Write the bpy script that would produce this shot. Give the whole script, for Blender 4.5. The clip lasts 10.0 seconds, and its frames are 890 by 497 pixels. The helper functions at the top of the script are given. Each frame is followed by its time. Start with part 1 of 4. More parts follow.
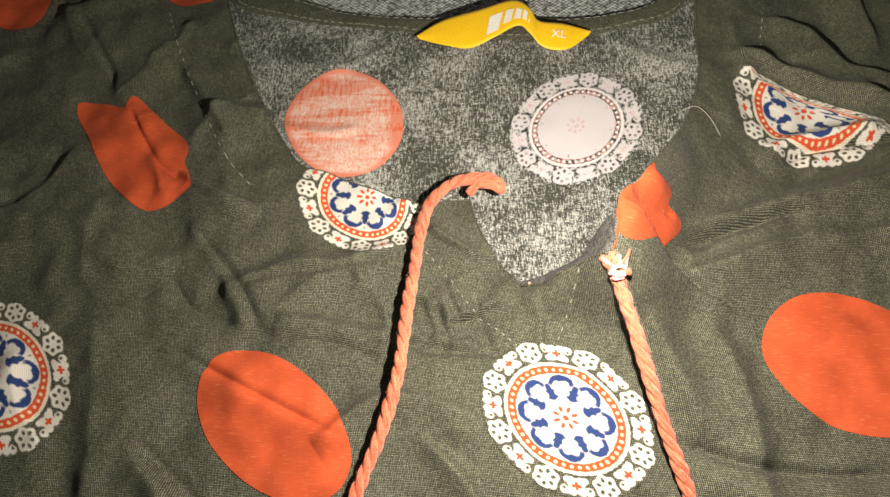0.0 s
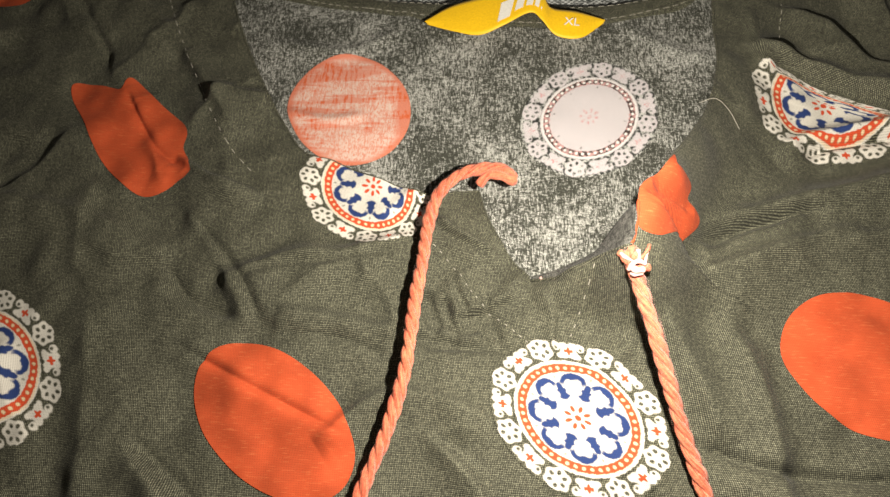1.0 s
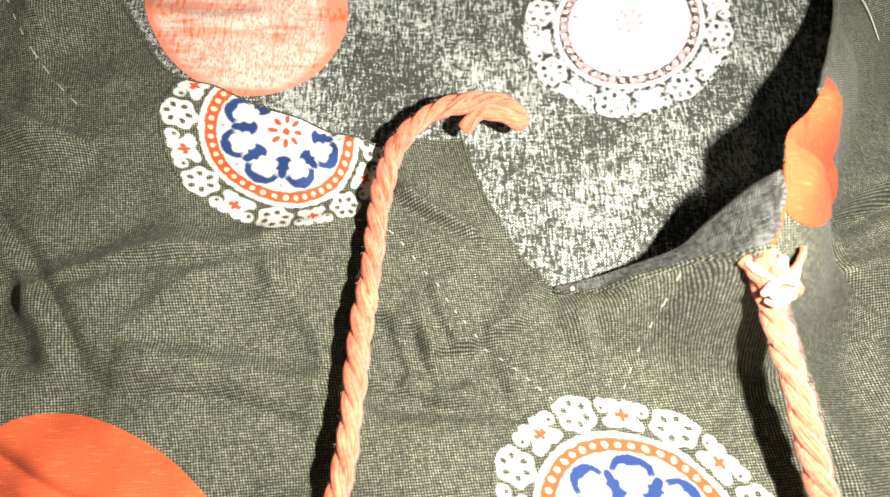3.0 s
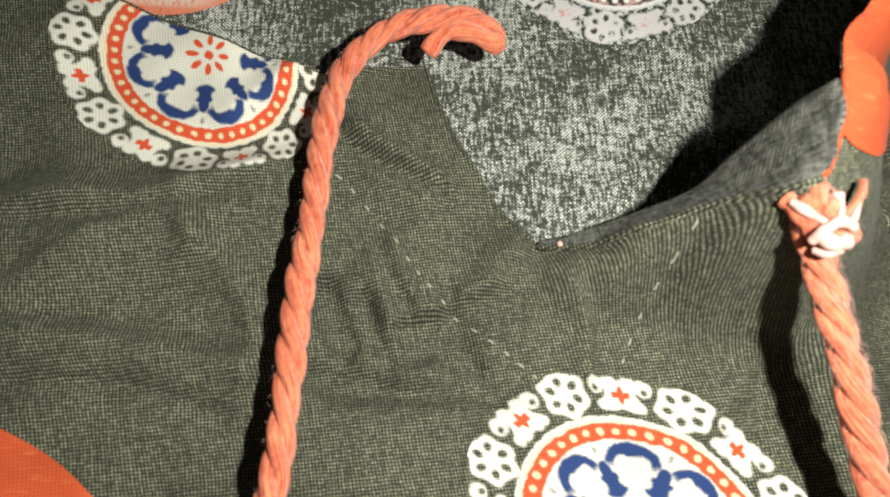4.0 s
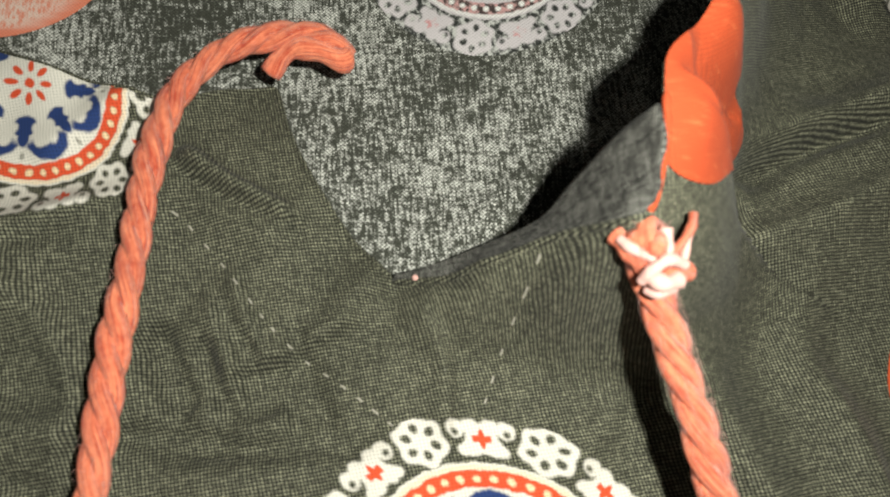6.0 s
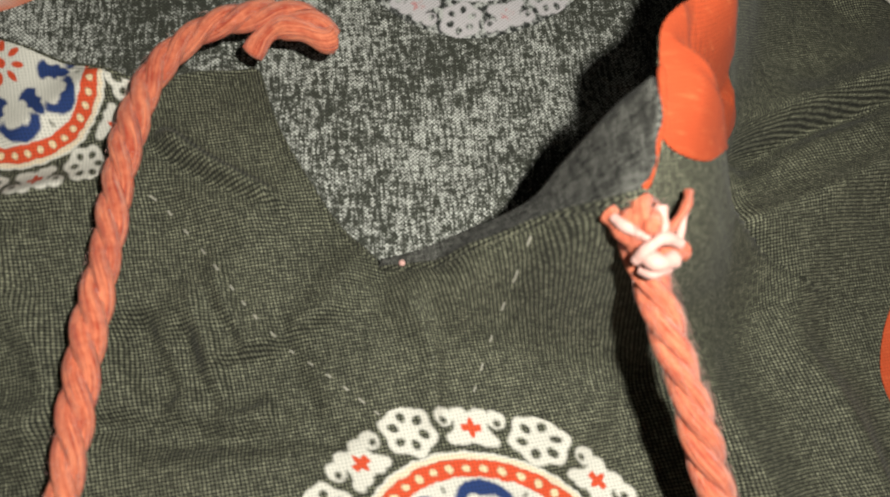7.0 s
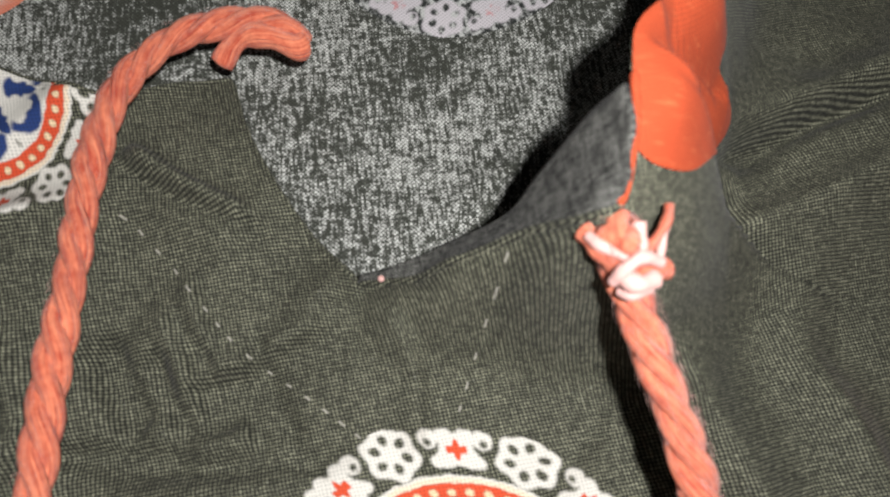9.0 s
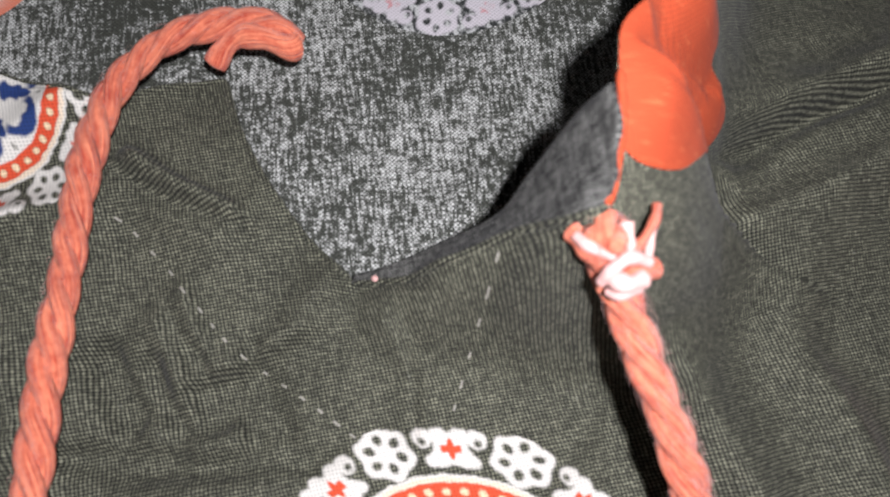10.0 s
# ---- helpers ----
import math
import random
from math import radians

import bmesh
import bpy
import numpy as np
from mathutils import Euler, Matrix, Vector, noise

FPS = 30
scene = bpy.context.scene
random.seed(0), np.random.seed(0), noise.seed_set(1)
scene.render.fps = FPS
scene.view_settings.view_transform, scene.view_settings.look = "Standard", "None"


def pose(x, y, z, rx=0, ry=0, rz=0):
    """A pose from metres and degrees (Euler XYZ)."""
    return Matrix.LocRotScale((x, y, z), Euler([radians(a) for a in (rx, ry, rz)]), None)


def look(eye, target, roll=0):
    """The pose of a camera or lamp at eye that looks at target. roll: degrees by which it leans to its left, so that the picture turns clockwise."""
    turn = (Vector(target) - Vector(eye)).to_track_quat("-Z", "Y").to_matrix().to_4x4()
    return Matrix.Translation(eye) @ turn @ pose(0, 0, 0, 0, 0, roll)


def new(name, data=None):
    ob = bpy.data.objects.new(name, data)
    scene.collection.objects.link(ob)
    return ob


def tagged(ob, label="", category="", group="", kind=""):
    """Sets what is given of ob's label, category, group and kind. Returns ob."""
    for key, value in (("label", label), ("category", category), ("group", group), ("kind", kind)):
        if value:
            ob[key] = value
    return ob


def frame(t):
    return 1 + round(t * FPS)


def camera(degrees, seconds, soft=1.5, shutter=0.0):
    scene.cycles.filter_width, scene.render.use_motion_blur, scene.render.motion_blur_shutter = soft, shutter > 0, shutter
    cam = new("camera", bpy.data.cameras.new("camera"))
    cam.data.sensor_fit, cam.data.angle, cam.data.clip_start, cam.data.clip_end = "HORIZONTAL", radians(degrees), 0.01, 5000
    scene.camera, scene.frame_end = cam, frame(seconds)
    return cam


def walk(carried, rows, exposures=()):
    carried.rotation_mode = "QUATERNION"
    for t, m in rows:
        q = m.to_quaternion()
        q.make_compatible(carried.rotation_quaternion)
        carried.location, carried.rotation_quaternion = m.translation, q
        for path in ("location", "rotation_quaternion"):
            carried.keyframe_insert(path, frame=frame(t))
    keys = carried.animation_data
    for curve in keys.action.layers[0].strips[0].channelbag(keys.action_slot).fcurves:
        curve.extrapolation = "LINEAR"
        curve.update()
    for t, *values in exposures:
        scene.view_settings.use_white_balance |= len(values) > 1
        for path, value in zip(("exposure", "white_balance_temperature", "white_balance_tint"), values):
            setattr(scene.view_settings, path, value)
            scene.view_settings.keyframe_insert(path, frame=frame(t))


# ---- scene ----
cam = camera(67.0, 10.0)
# focus stays at the distance of the opening view, so the close views are soft
cam.data.dof.use_dof, cam.data.dof.focus_distance, cam.data.dof.aperture_fstop = True, 0.190, 42.0
PATH = [
    (0, (0.01862, -0.00791, 0.20113), (-0.01534, 0.21031, -0.24745), -8.75),
    (0.5, (0.01706, -0.00752, 0.19847), (-0.01609, 0.21074, -0.25015), -8.20),
    (1, (0.01285, -0.00555, 0.19415), (-0.01513, 0.20963, -0.25631), -6.50),
    (1.5, (0.00897, 0.00750, 0.18365), (-0.01676, 0.21867, -0.26883), -5.98),
    (2, (0.00861, 0.02714, 0.17194), (-0.01604, 0.24085, -0.27941), -6.05),
    (2.5, (0.00777, 0.04054, 0.14951), (0.00272, 0.24511, -0.30670), -1.65),
    (3, (0.00418, 0.03981, 0.12063), (0.01799, 0.21435, -0.34771), 4.02),
    (4.3, (0.00790, 0.04700, 0.09771), (0.05126, 0.19420, -0.37816), 14.85),
    (4.5, (0.00944, 0.04936, 0.09850), (0.05780, 0.18977, -0.37894), 17.37),
    (5, (0.01469, 0.05117, 0.09905), (0.06810, 0.19246, -0.37759), 18.46),
    (5.5, (0.02065, 0.05161, 0.09994), (0.07753, 0.20202, -0.37349), 17.53),
    (5.7, (0.02221, 0.04998, 0.09582), (0.08126, 0.20586, -0.37557), 16.89),
    (6.8, (0.02532, 0.05340, 0.09255), (0.08456, 0.18153, -0.38711), 20.35),
    (7, (0.02386, 0.04976, 0.09148), (0.09312, 0.19716, -0.38125), 20.55),
    (7.5, (0.02524, 0.05125, 0.09203), (0.09336, 0.19388, -0.38233), 20.59),
    (8, (0.02579, 0.05132, 0.09240), (0.09434, 0.19654, -0.38111), 19.92),
    (8.5, (0.02688, 0.05148, 0.09208), (0.09348, 0.19952, -0.38084), 18.66),
    (9, (0.02971, 0.05347, 0.08901), (0.08376, 0.19459, -0.38760), 15.04),
    (9.5, (0.03021, 0.05325, 0.08850), (0.08414, 0.19273, -0.38861), 14.86),
    (10, (0.03142, 0.05377, 0.08925), (0.08036, 0.19228, -0.38869), 13.18),
]
EXPOSURES = [(0.0, 0.54, 7050, 10), (2.0, 0.46, 6800, 9), (2.6, 0.96, 6400, 5), (3.2, 1.16, 6400, 5), (4.3, -0.28, 6400, -1), (5.5, -0.28, 6400, 1), (7.0, -0.58, 6400, 4), (8.5, -0.67, 6400, 5), (9.0, -0.50, 5950, 11), (9.4, -0.38, 5700, 16), (10.0, -0.38, 5700, 17)]
walk(cam, [(t, look(eye, target, roll)) for t, eye, target, roll in PATH], EXPOSURES)
# ---- world and light: a phone torch over the cloth, and a dim room ----
world = bpy.data.worlds.new("room_light")
scene.world = world
world.use_nodes = True
world.node_tree.nodes["Background"].inputs["Color"].default_value = (1.0, 0.93, 0.82, 1)
world.node_tree.nodes["Background"].inputs["Strength"].default_value = 0.045
torch = new("torch_lamp", bpy.data.lights.new("torch_lamp", "POINT"))
torch.data.energy, torch.data.shadow_soft_size = 1.24, 0.0022
torch.data.color = (1.0, 0.95, 0.86)
torch.location = (0.0395, 0.050, 0.112)


# ---- materials ----
class Nodes:
    """Short hand for building a node material."""

    def __init__(self, name):
        self.mat = bpy.data.materials.new(name)
        self.mat.use_nodes = True
        self.tree = self.mat.node_tree
        self.bsdf = self.tree.nodes["Principled BSDF"]

    def add(self, kind):
        return self.tree.nodes.new(kind)

    def put(self, socket, value):
        if isinstance(value, bpy.types.NodeSocket):
            self.tree.links.new(value, socket)
        elif value is not None:
            socket.default_value = value

    def m(self, op, a, b=None, c=None):
        node = self.add("ShaderNodeMath")
        node.operation = op
        for k, v in enumerate((a, b, c)):
            self.put(node.inputs[k], v)
        return node.outputs[0]

    def ramp(self, v, lo, hi, a=0.0, b=1.0):
        node = self.add("ShaderNodeMapRange")
        node.interpolation_type = "SMOOTHSTEP"
        for k, value in enumerate((v, lo, hi, a, b)):
            self.put(node.inputs[k], value)
        return node.outputs[0]

    def mix(self, f, a, b):
        node = self.add("ShaderNodeMix")
        node.data_type = "RGBA"
        for k, value in ((0, f), (6, a), (7, b)):
            if isinstance(value, tuple):
                value = (*value, 1.0)
            self.put(node.inputs[k], value)
        return node.outputs[2]

    def noise(self, vec, scale, detail=3.0, rough=0.55):
        node = self.add("ShaderNodeTexNoise")
        self.put(node.inputs["Vector"], vec)
        for key, value in (("Scale", scale), ("Detail", detail), ("Roughness", rough)):
            node.inputs[key].default_value = value
        return node.outputs["Fac"]

    def place(self, vec, scale=(1, 1, 1), turn=0.0):
        node = self.add("ShaderNodeMapping")
        self.put(node.inputs["Vector"], vec)
        node.inputs["Scale"].default_value = scale
        node.inputs["Rotation"].default_value = (0, 0, radians(turn))
        return node.outputs[0]

    def split(self, vec):
        node = self.add("ShaderNodeSeparateXYZ")
        self.put(node.inputs[0], vec)
        return node.outputs

    def coords(self, which="Object"):
        if which == "Weave":
            node = self.add("ShaderNodeUVMap")
            node.uv_map = "Weave"
            return node.outputs[0]
        return self.add("ShaderNodeTexCoord").outputs[which]

    def finish(self, colour, rough=0.85, height=None, depth=0.0002, spec=0.2, sheen=0.0):
        self.put(self.bsdf.inputs["Base Color"], (*colour, 1.0) if isinstance(colour, tuple) else colour)
        self.put(self.bsdf.inputs["Roughness"], rough)
        self.put(self.bsdf.inputs["Specular IOR Level"], spec)
        self.put(self.bsdf.inputs["Sheen Weight"], sheen)
        if height is not None:
            bump = self.add("ShaderNodeBump")
            bump.inputs["Distance"].default_value = depth
            bump.inputs["Strength"].default_value = 1.0
            self.put(bump.inputs["Height"], height)
            self.put(self.bsdf.inputs["Normal"], bump.outputs[0])
        return self.mat


PITCH = 0.00035  # one thread of the cloth, metres


def weave(n, turn=0.0, laid="Object"):
    """Plain weave: how high a thread lies (0 to 1), and how light its yarn is."""
    base = n.coords("Object")
    wob = n.noise(base, 60.0, 2.0)
    flat = n.place(n.coords(laid), (1, 1, 1), turn)
    x, y, _ = n.split(flat)
    x = n.m("ADD", x, n.m("MULTIPLY", wob, 0.0010))
    y = n.m("ADD", y, n.m("MULTIPLY", wob, 0.0008))
    fine = n.noise(base, 420.0, 2.0)
    x = n.m("ADD", x, n.m("MULTIPLY", fine, 0.00024))
    y = n.m("ADD", y, n.m("MULTIPLY", n.noise(n.place(base, (1, 1, 1), 70.0), 380.0, 2.0), 0.00024))
    k = math.pi / PITCH
    prod = n.m("MULTIPLY", n.m("SINE", n.m("MULTIPLY", x, k)), n.m("SINE", n.m("MULTIPLY", y, k * 1.12)))
    high = n.m("MULTIPLY_ADD", prod, 0.5, 0.5)
    yarn = n.noise(n.place(base, (420, 2600, 600), turn), 1.0, 2.0)
    yarn2 = n.noise(n.place(base, (2600, 420, 600), turn), 1.0, 2.0)
    return high, n.m("MULTIPLY", n.m("ADD", yarn, yarn2), 0.5)


DARK, LIGHT = (0.0050, 0.0054, 0.0042), (0.330, 0.326, 0.232)


def cloth_ground(n, turn=0.0, laid="Object"):
    """The dark olive-black cotton: colour and thread height."""
    high, yarn = weave(n, turn, laid)
    f = n.m("MULTIPLY", n.m("POWER", high, 2.3), n.ramp(yarn, 0.36, 0.66, 0.55, 1.1))
    f = n.m("MULTIPLY", f, n.ramp(n.noise(n.coords("Object"), 2100.0, 1.0), 0.32, 0.68, 0.55, 1.30))
    worn = n.noise(n.coords("Object"), 38.0, 4.0)
    f = n.m("MULTIPLY", f, n.ramp(worn, 0.3, 0.75, 0.85, 1.12))
    colour = n.mix(f, DARK, LIGHT)
    fleck = n.ramp(n.noise(n.coords("Object"), 1900.0, 1.0), 0.74, 0.8)
    colour = n.mix(n.m("MULTIPLY", fleck, 0.35), colour, (0.3, 0.3, 0.26))
    return colour, high


def print_over(n, colour, high, shade=0.22):
    """Ink on the threads: darker in the gaps of the weave."""
    return n.mix(n.m("MULTIPLY", n.ramp(high, 0.5, 0.0), shade), colour, DARK)


def cloth_outside(name, laid, turn=38.0):
    n = Nodes(name)
    colour, high = cloth_ground(n, turn, laid)
    return n.finish(colour, 0.85, high, 0.000008, 0.2, 0.04)


def cloth_inside():
    """The wrong side: white warp shows through in streaks."""
    n = Nodes("cotton_wrong_side")
    high, yarn = weave(n, 4.0)
    base = n.coords("Object")
    streak = n.noise(n.place(base, (2600, 480, 400), 4.0), 1.0, 3.0, 0.7)
    cross = n.noise(n.place(base, (700, 2300, 400), 4.0), 1.0, 3.0, 0.7)
    patch = n.noise(base, 45.0, 3.0)
    show = n.m("ADD", n.m("MULTIPLY", streak, 0.56), n.m("MULTIPLY", cross, 0.44))
    show = n.m("ADD", show, n.m("MULTIPLY", n.m("SUBTRACT", patch, 0.5), 0.22))
    show = n.ramp(show, 0.46, 0.60)
    f = n.m("MULTIPLY", show, n.m("MULTIPLY_ADD", n.m("POWER", high, 1.4), 0.9, 0.1))
    ground = n.mix(n.m("MULTIPLY", high, yarn), (0.017, 0.019, 0.015), (0.10, 0.100, 0.078))
    return n.finish(n.mix(f, ground, (0.85, 0.85, 0.80)), 0.8, high, 0.000008, 0.25, 0.05)


def orange_ink(name, laid, ink=(0.48, 0.074, 0.025), turn=38.0):
    n = Nodes(name)
    _, high = cloth_ground(n, turn, laid)
    tone = n.noise(n.coords("Object"), 90.0, 4.0)
    colour = n.mix(n.ramp(tone, 0.3, 0.7), tuple(c * 0.86 for c in ink), tuple(min(1, c * 1.12) for c in ink))
    thread = n.ramp(n.noise(n.place(n.coords("Object"), (300, 2400, 500), turn), 1.0, 2.0), 0.55, 0.75)
    colour = n.mix(n.m("MULTIPLY", thread, 0.25), colour, (0.85, 0.26, 0.1))
    return n.finish(print_over(n, colour, high, 0.42), 0.85, high, 0.000007, 0.2, 0.02)


def pale_ink():
    """The orange dot seen through from the wrong side."""
    n = Nodes("orange_ink_wrong_side")
    high, yarn = weave(n, 4.0)
    base = n.coords("Object")
    x, y, _ = n.split(n.coords("UV"))
    r = n.m("SQRT", n.m("ADD", n.m("MULTIPLY", x, x), n.m("MULTIPLY", y, y)))
    warp = n.noise(n.place(base, (1000, 160, 400), 4.0), 1.0, 3.0, 0.7)
    bars = n.noise(n.place(base, (40, 300, 200), -6.0), 1.0, 3.0, 0.6)
    f = n.m("ADD", n.m("MULTIPLY", n.ramp(warp, 0.46, 0.64), 0.5), n.m("MULTIPLY", n.ramp(bars, 0.46, 0.60), 0.6))
    f = n.m("MAXIMUM", f, n.m("MULTIPLY", n.ramp(n.noise(n.place(base, (2400, 700, 400), 4.0), 1.0, 2.0, 0.7), 0.46, 0.62), 0.7))
    f = n.m("MAXIMUM", f, n.m("MULTIPLY", n.ramp(n.m("ADD", r, n.m("MULTIPLY", bars, 0.3)), 0.98, 1.13), 0.8))
    f = n.m("MAXIMUM", f, n.m("MULTIPLY", n.ramp(n.m("ADD", x, n.m("MULTIPLY", warp, 0.3)), 0.78, 1.0), 0.75))
    return n.finish(print_over(n, n.mix(f, (0.70, 0.53, 0.46), (0.64, 0.13, 0.05)), high, 0.25), 0.8, high, 0.000007, 0.2)


def medallion(name, faded=False, turn=38.0):
    """A round lace-and-flower print, drawn in unit polar coordinates kept in the UV map."""
    n = Nodes(name)
    ground, high = cloth_ground(n, turn, "Weave")
    x, y, _ = n.split(n.coords("UV"))
    jitter = n.m("MULTIPLY", n.m("SUBTRACT", n.noise(n.coords("Object"), 900.0, 2.0), 0.5), 0.035)
    r = n.m("ADD", n.m("SQRT", n.m("ADD", n.m("MULTIPLY", x, x), n.m("MULTIPLY", y, y))), jitter)
    a = n.m("ARCTAN2", y, x)

    def sector(count, shift):
        """Coordinates in one of count equal sectors."""
        t = n.m("MULTIPLY_ADD", a, count / (2 * math.pi), shift)
        w = n.m("MULTIPLY", n.m("SUBTRACT", n.m("FRACT", n.m("ADD", t, 50.0)), 0.5), 2 * math.pi / count)
        return n.m("MULTIPLY", r, n.m("COSINE", w)), n.m("MULTIPLY", r, n.m("SINE", w))

    def ball(sx, sy, cx, cy, rad, soft=0.012, wide=1.0):
        dx, dy = n.m("SUBTRACT", sx, cx), n.m("MULTIPLY", n.m("SUBTRACT", sy, cy), wide)
        d = n.m("SQRT", n.m("ADD", n.m("MULTIPLY", dx, dx), n.m("MULTIPLY", dy, dy)))
        return n.ramp(d, rad + soft, rad - soft)

    def any_of(*masks):
        out = masks[0]
        for k in masks[1:]:
            out = n.m("MAXIMUM", out, k)
        return out

    def without(mask, hole):
        return n.m("MULTIPLY", mask, n.m("SUBTRACT", 1.0, hole))

    def ring(lo, hi, soft=0.008):
        return n.m("MULTIPLY", n.ramp(r, lo - soft, lo + soft), n.ramp(r, hi + soft, hi - soft))

    fx, fy = sector(8, 0.5)
    gx, gy = sector(8, 0.0)
    gy2 = n.m("ABSOLUTE", gy)
    # lace flower: a scalloped rosette with five eyes
    lx, ly = n.m("SUBTRACT", fx, 0.868), fy
    la = n.m("ARCTAN2", ly, lx)
    lr = n.m("SQRT", n.m("ADD", n.m("MULTIPLY", lx, lx), n.m("MULTIPLY", ly, ly)))
    edge = n.m("MULTIPLY_ADD", n.m("COSINE", n.m("MULTIPLY", la, 6.0)), 0.012, 0.142)
    rosette = n.ramp(n.m("SUBTRACT", lr, edge), 0.012, -0.012)
    sixth = n.m("MULTIPLY", n.m("SUBTRACT", n.m("FRACT", n.m("MULTIPLY_ADD", la, 6 / (2 * math.pi), 50.5)), 0.5), 2 * math.pi / 6)
    eyes = ball(n.m("MULTIPLY", lr, n.m("COSINE", sixth)), n.m("MULTIPLY", lr, n.m("SINE", sixth)), 0.082, 0.0, 0.029, 0.012, 1.25)
    # between them: a bud with a red cross, two curls and a stalk
    bud = any_of(ball(gx, gy2, 0.85, 0.0, 0.088), ball(gx, gy2, 0.80, 0.055, 0.055), ball(gx, gy2, 0.915, 0.055, 0.05))
    curl = without(ball(gx, gy2, 0.905, 0.135, 0.052), ball(gx, gy2, 0.885, 0.14, 0.02))
    stalk = n.m("MULTIPLY", ball(gx, gy2, 0.78, 0.1, 0.036), 1.0)
    cross = any_of(ball(gx, gy2, 0.85, 0.0, 0.055, 0.01, 3.0), n.m("MULTIPLY", n.ramp(n.m("ABSOLUTE", n.m("SUBTRACT", gx, 0.85)), 0.027, 0.012), n.ramp(gy2, 0.058, 0.045)))
    lace = any_of(without(rosette, eyes), bud, curl, stalk, ring(0.69, 0.715))
    # rings
    red_ring = ring(0.575, 0.672)
    dx, dy = sector(44, 0.0)
    dots = ball(dx, dy, 0.625, 0.0, 0.021, 0.009)
    cream = ring(0.672, 0.70)
    disc = n.ramp(r, 0.588, 0.576)
    # blue arches with dark feet between eight white blooms
    bloom = any_of(ball(gx, gy2, 0.385, 0.0, 0.088), ball(gx, gy2, 0.43, 0.045, 0.048), ball(gx, gy2, 0.33, 0.045, 0.04))
    arch = ball(gx, gy2, 0.415, 0.0, 0.150)
    foot = any_of(ball(fx, fy, 0.315, 0.0, 0.078, 0.012, 0.95), ball(fx, fy, 0.40, 0.0, 0.06, 0.012, 1.6))
    blue = without(any_of(n.m("MULTIPLY", arch, n.ramp(gx, 0.38, 0.44)), foot), bloom)
    tick = ball(fx, fy, 0.525, 0.0, 0.022, 0.01, 1.6)
    # heart
    px, py = sector(8, 0.5)
    petals = any_of(ball(px, py, 0.115, 0.0, 0.042, 0.01, 1.9), n.ramp(r, 0.042, 0.03))
    if faded:
        white, red, blue_ink = (0.56, 0.52, 0.54), (0.56, 0.22, 0.22), (0.47, 0.47, 0.5)
        streak = n.noise(n.place(n.coords("Object"), (900, 700, 400), 4.0), 1.0, 2.0, 0.7)
        keep = n.ramp(streak, 0.4, 0.65, 0.05, 0.75)
        back = n.mix(n.ramp(streak, 0.42, 0.64), (0.03, 0.032, 0.03), (0.5, 0.5, 0.48))
    else:
        white, red, blue_ink = (0.66, 0.63, 0.57), (0.60, 0.075, 0.028), (0.02, 0.042, 0.15)
        keep, back = 1.0, ground
    cream_ink = (0.78, 0.76, 0.74) if faded else (0.78, 0.58, 0.36)

    def ink(colour, mask, tone, strength=None):
        return n.mix(n.m("MULTIPLY", mask, strength) if strength is not None else mask, colour, tone)

    colour = ink(back, lace, white)
    colour = ink(colour, any_of(cream, disc), white)
    colour = ink(colour, cream, cream_ink, 0.6)
    colour = ink(colour, any_of(without(red_ring, dots), cross, petals), red, keep)
    colour = ink(colour, n.m("MULTIPLY", red_ring, dots), cream_ink)
    if faded:
        keep = n.m("MULTIPLY", keep, 0.25)
    colour = ink(colour, blue, blue_ink, keep)
    colour = ink(colour, tick, back, 0.6)
    return n.finish(print_over(n, colour, high, 0.5), 0.85, high, 0.000007, 0.2, 0.02)


def yarn_material(name, base, light):
    n = Nodes(name)
    u, v, _ = n.split(n.coords("UV"))
    strand = n.add("ShaderNodeCombineXYZ")
    n.put(strand.inputs[0], n.m("MULTIPLY", u, 150.0))
    n.put(strand.inputs[1], n.m("ADD", n.m("MULTIPLY", v, 34.0), n.m("MULTIPLY", u, -420.0)))
    line = n.noise(strand.outputs[0], 1.0, 2.0, 0.6)
    fine = n.noise(n.place(n.coords("Object"), (900, 900, 900)), 1.0, 3.0, 0.7)
    big = n.noise(n.coords("Object"), 160.0, 2.0)
    f = n.m("ADD", n.m("MULTIPLY", line, 0.95), n.m("ADD", n.m("MULTIPLY", fine, 0.45), n.m("MULTIPLY", big, 0.15)))
    return n.finish(n.mix(n.ramp(f, 0.56, 1.0), base, light), 0.75, n.m("ADD", n.m("MULTIPLY", line, 1.6), n.m("MULTIPLY", fine, 0.5)), 0.0003, 0.25, 0.25)


def plain_fibre(name, colour, rough=0.7):
    n = Nodes(name)
    f = n.noise(n.coords("Object"), 1500.0, 2.0)
    return n.finish(n.mix(f, tuple(c * 0.75 for c in colour), tuple(min(1, c * 1.15) for c in colour)), rough, f, 0.0001, 0.3, 0.1)


def cover_material():
    """Coarse grey-and-white woven upholstery."""
    n = Nodes("grey_upholstery")
    base = n.coords("Object")
    x, y, _ = n.split(base)
    k = math.pi / 0.0011
    prod = n.m("MULTIPLY", n.m("SINE", n.m("MULTIPLY", x, k)), n.m("SINE", n.m("MULTIPLY", y, k * 1.35)))
    high = n.m("MULTIPLY_ADD", prod, 0.5, 0.5)
    tone = n.noise(n.place(base, (500, 900, 500)), 1.0, 3.0, 0.7)
    f = n.m("MULTIPLY", n.ramp(tone, 0.34, 0.62), n.m("MULTIPLY_ADD", high, 0.7, 0.3))
    return n.finish(n.mix(f, (0.05, 0.055, 0.055), (0.72, 0.74, 0.73)), 0.85, high, 0.0004, 0.2)


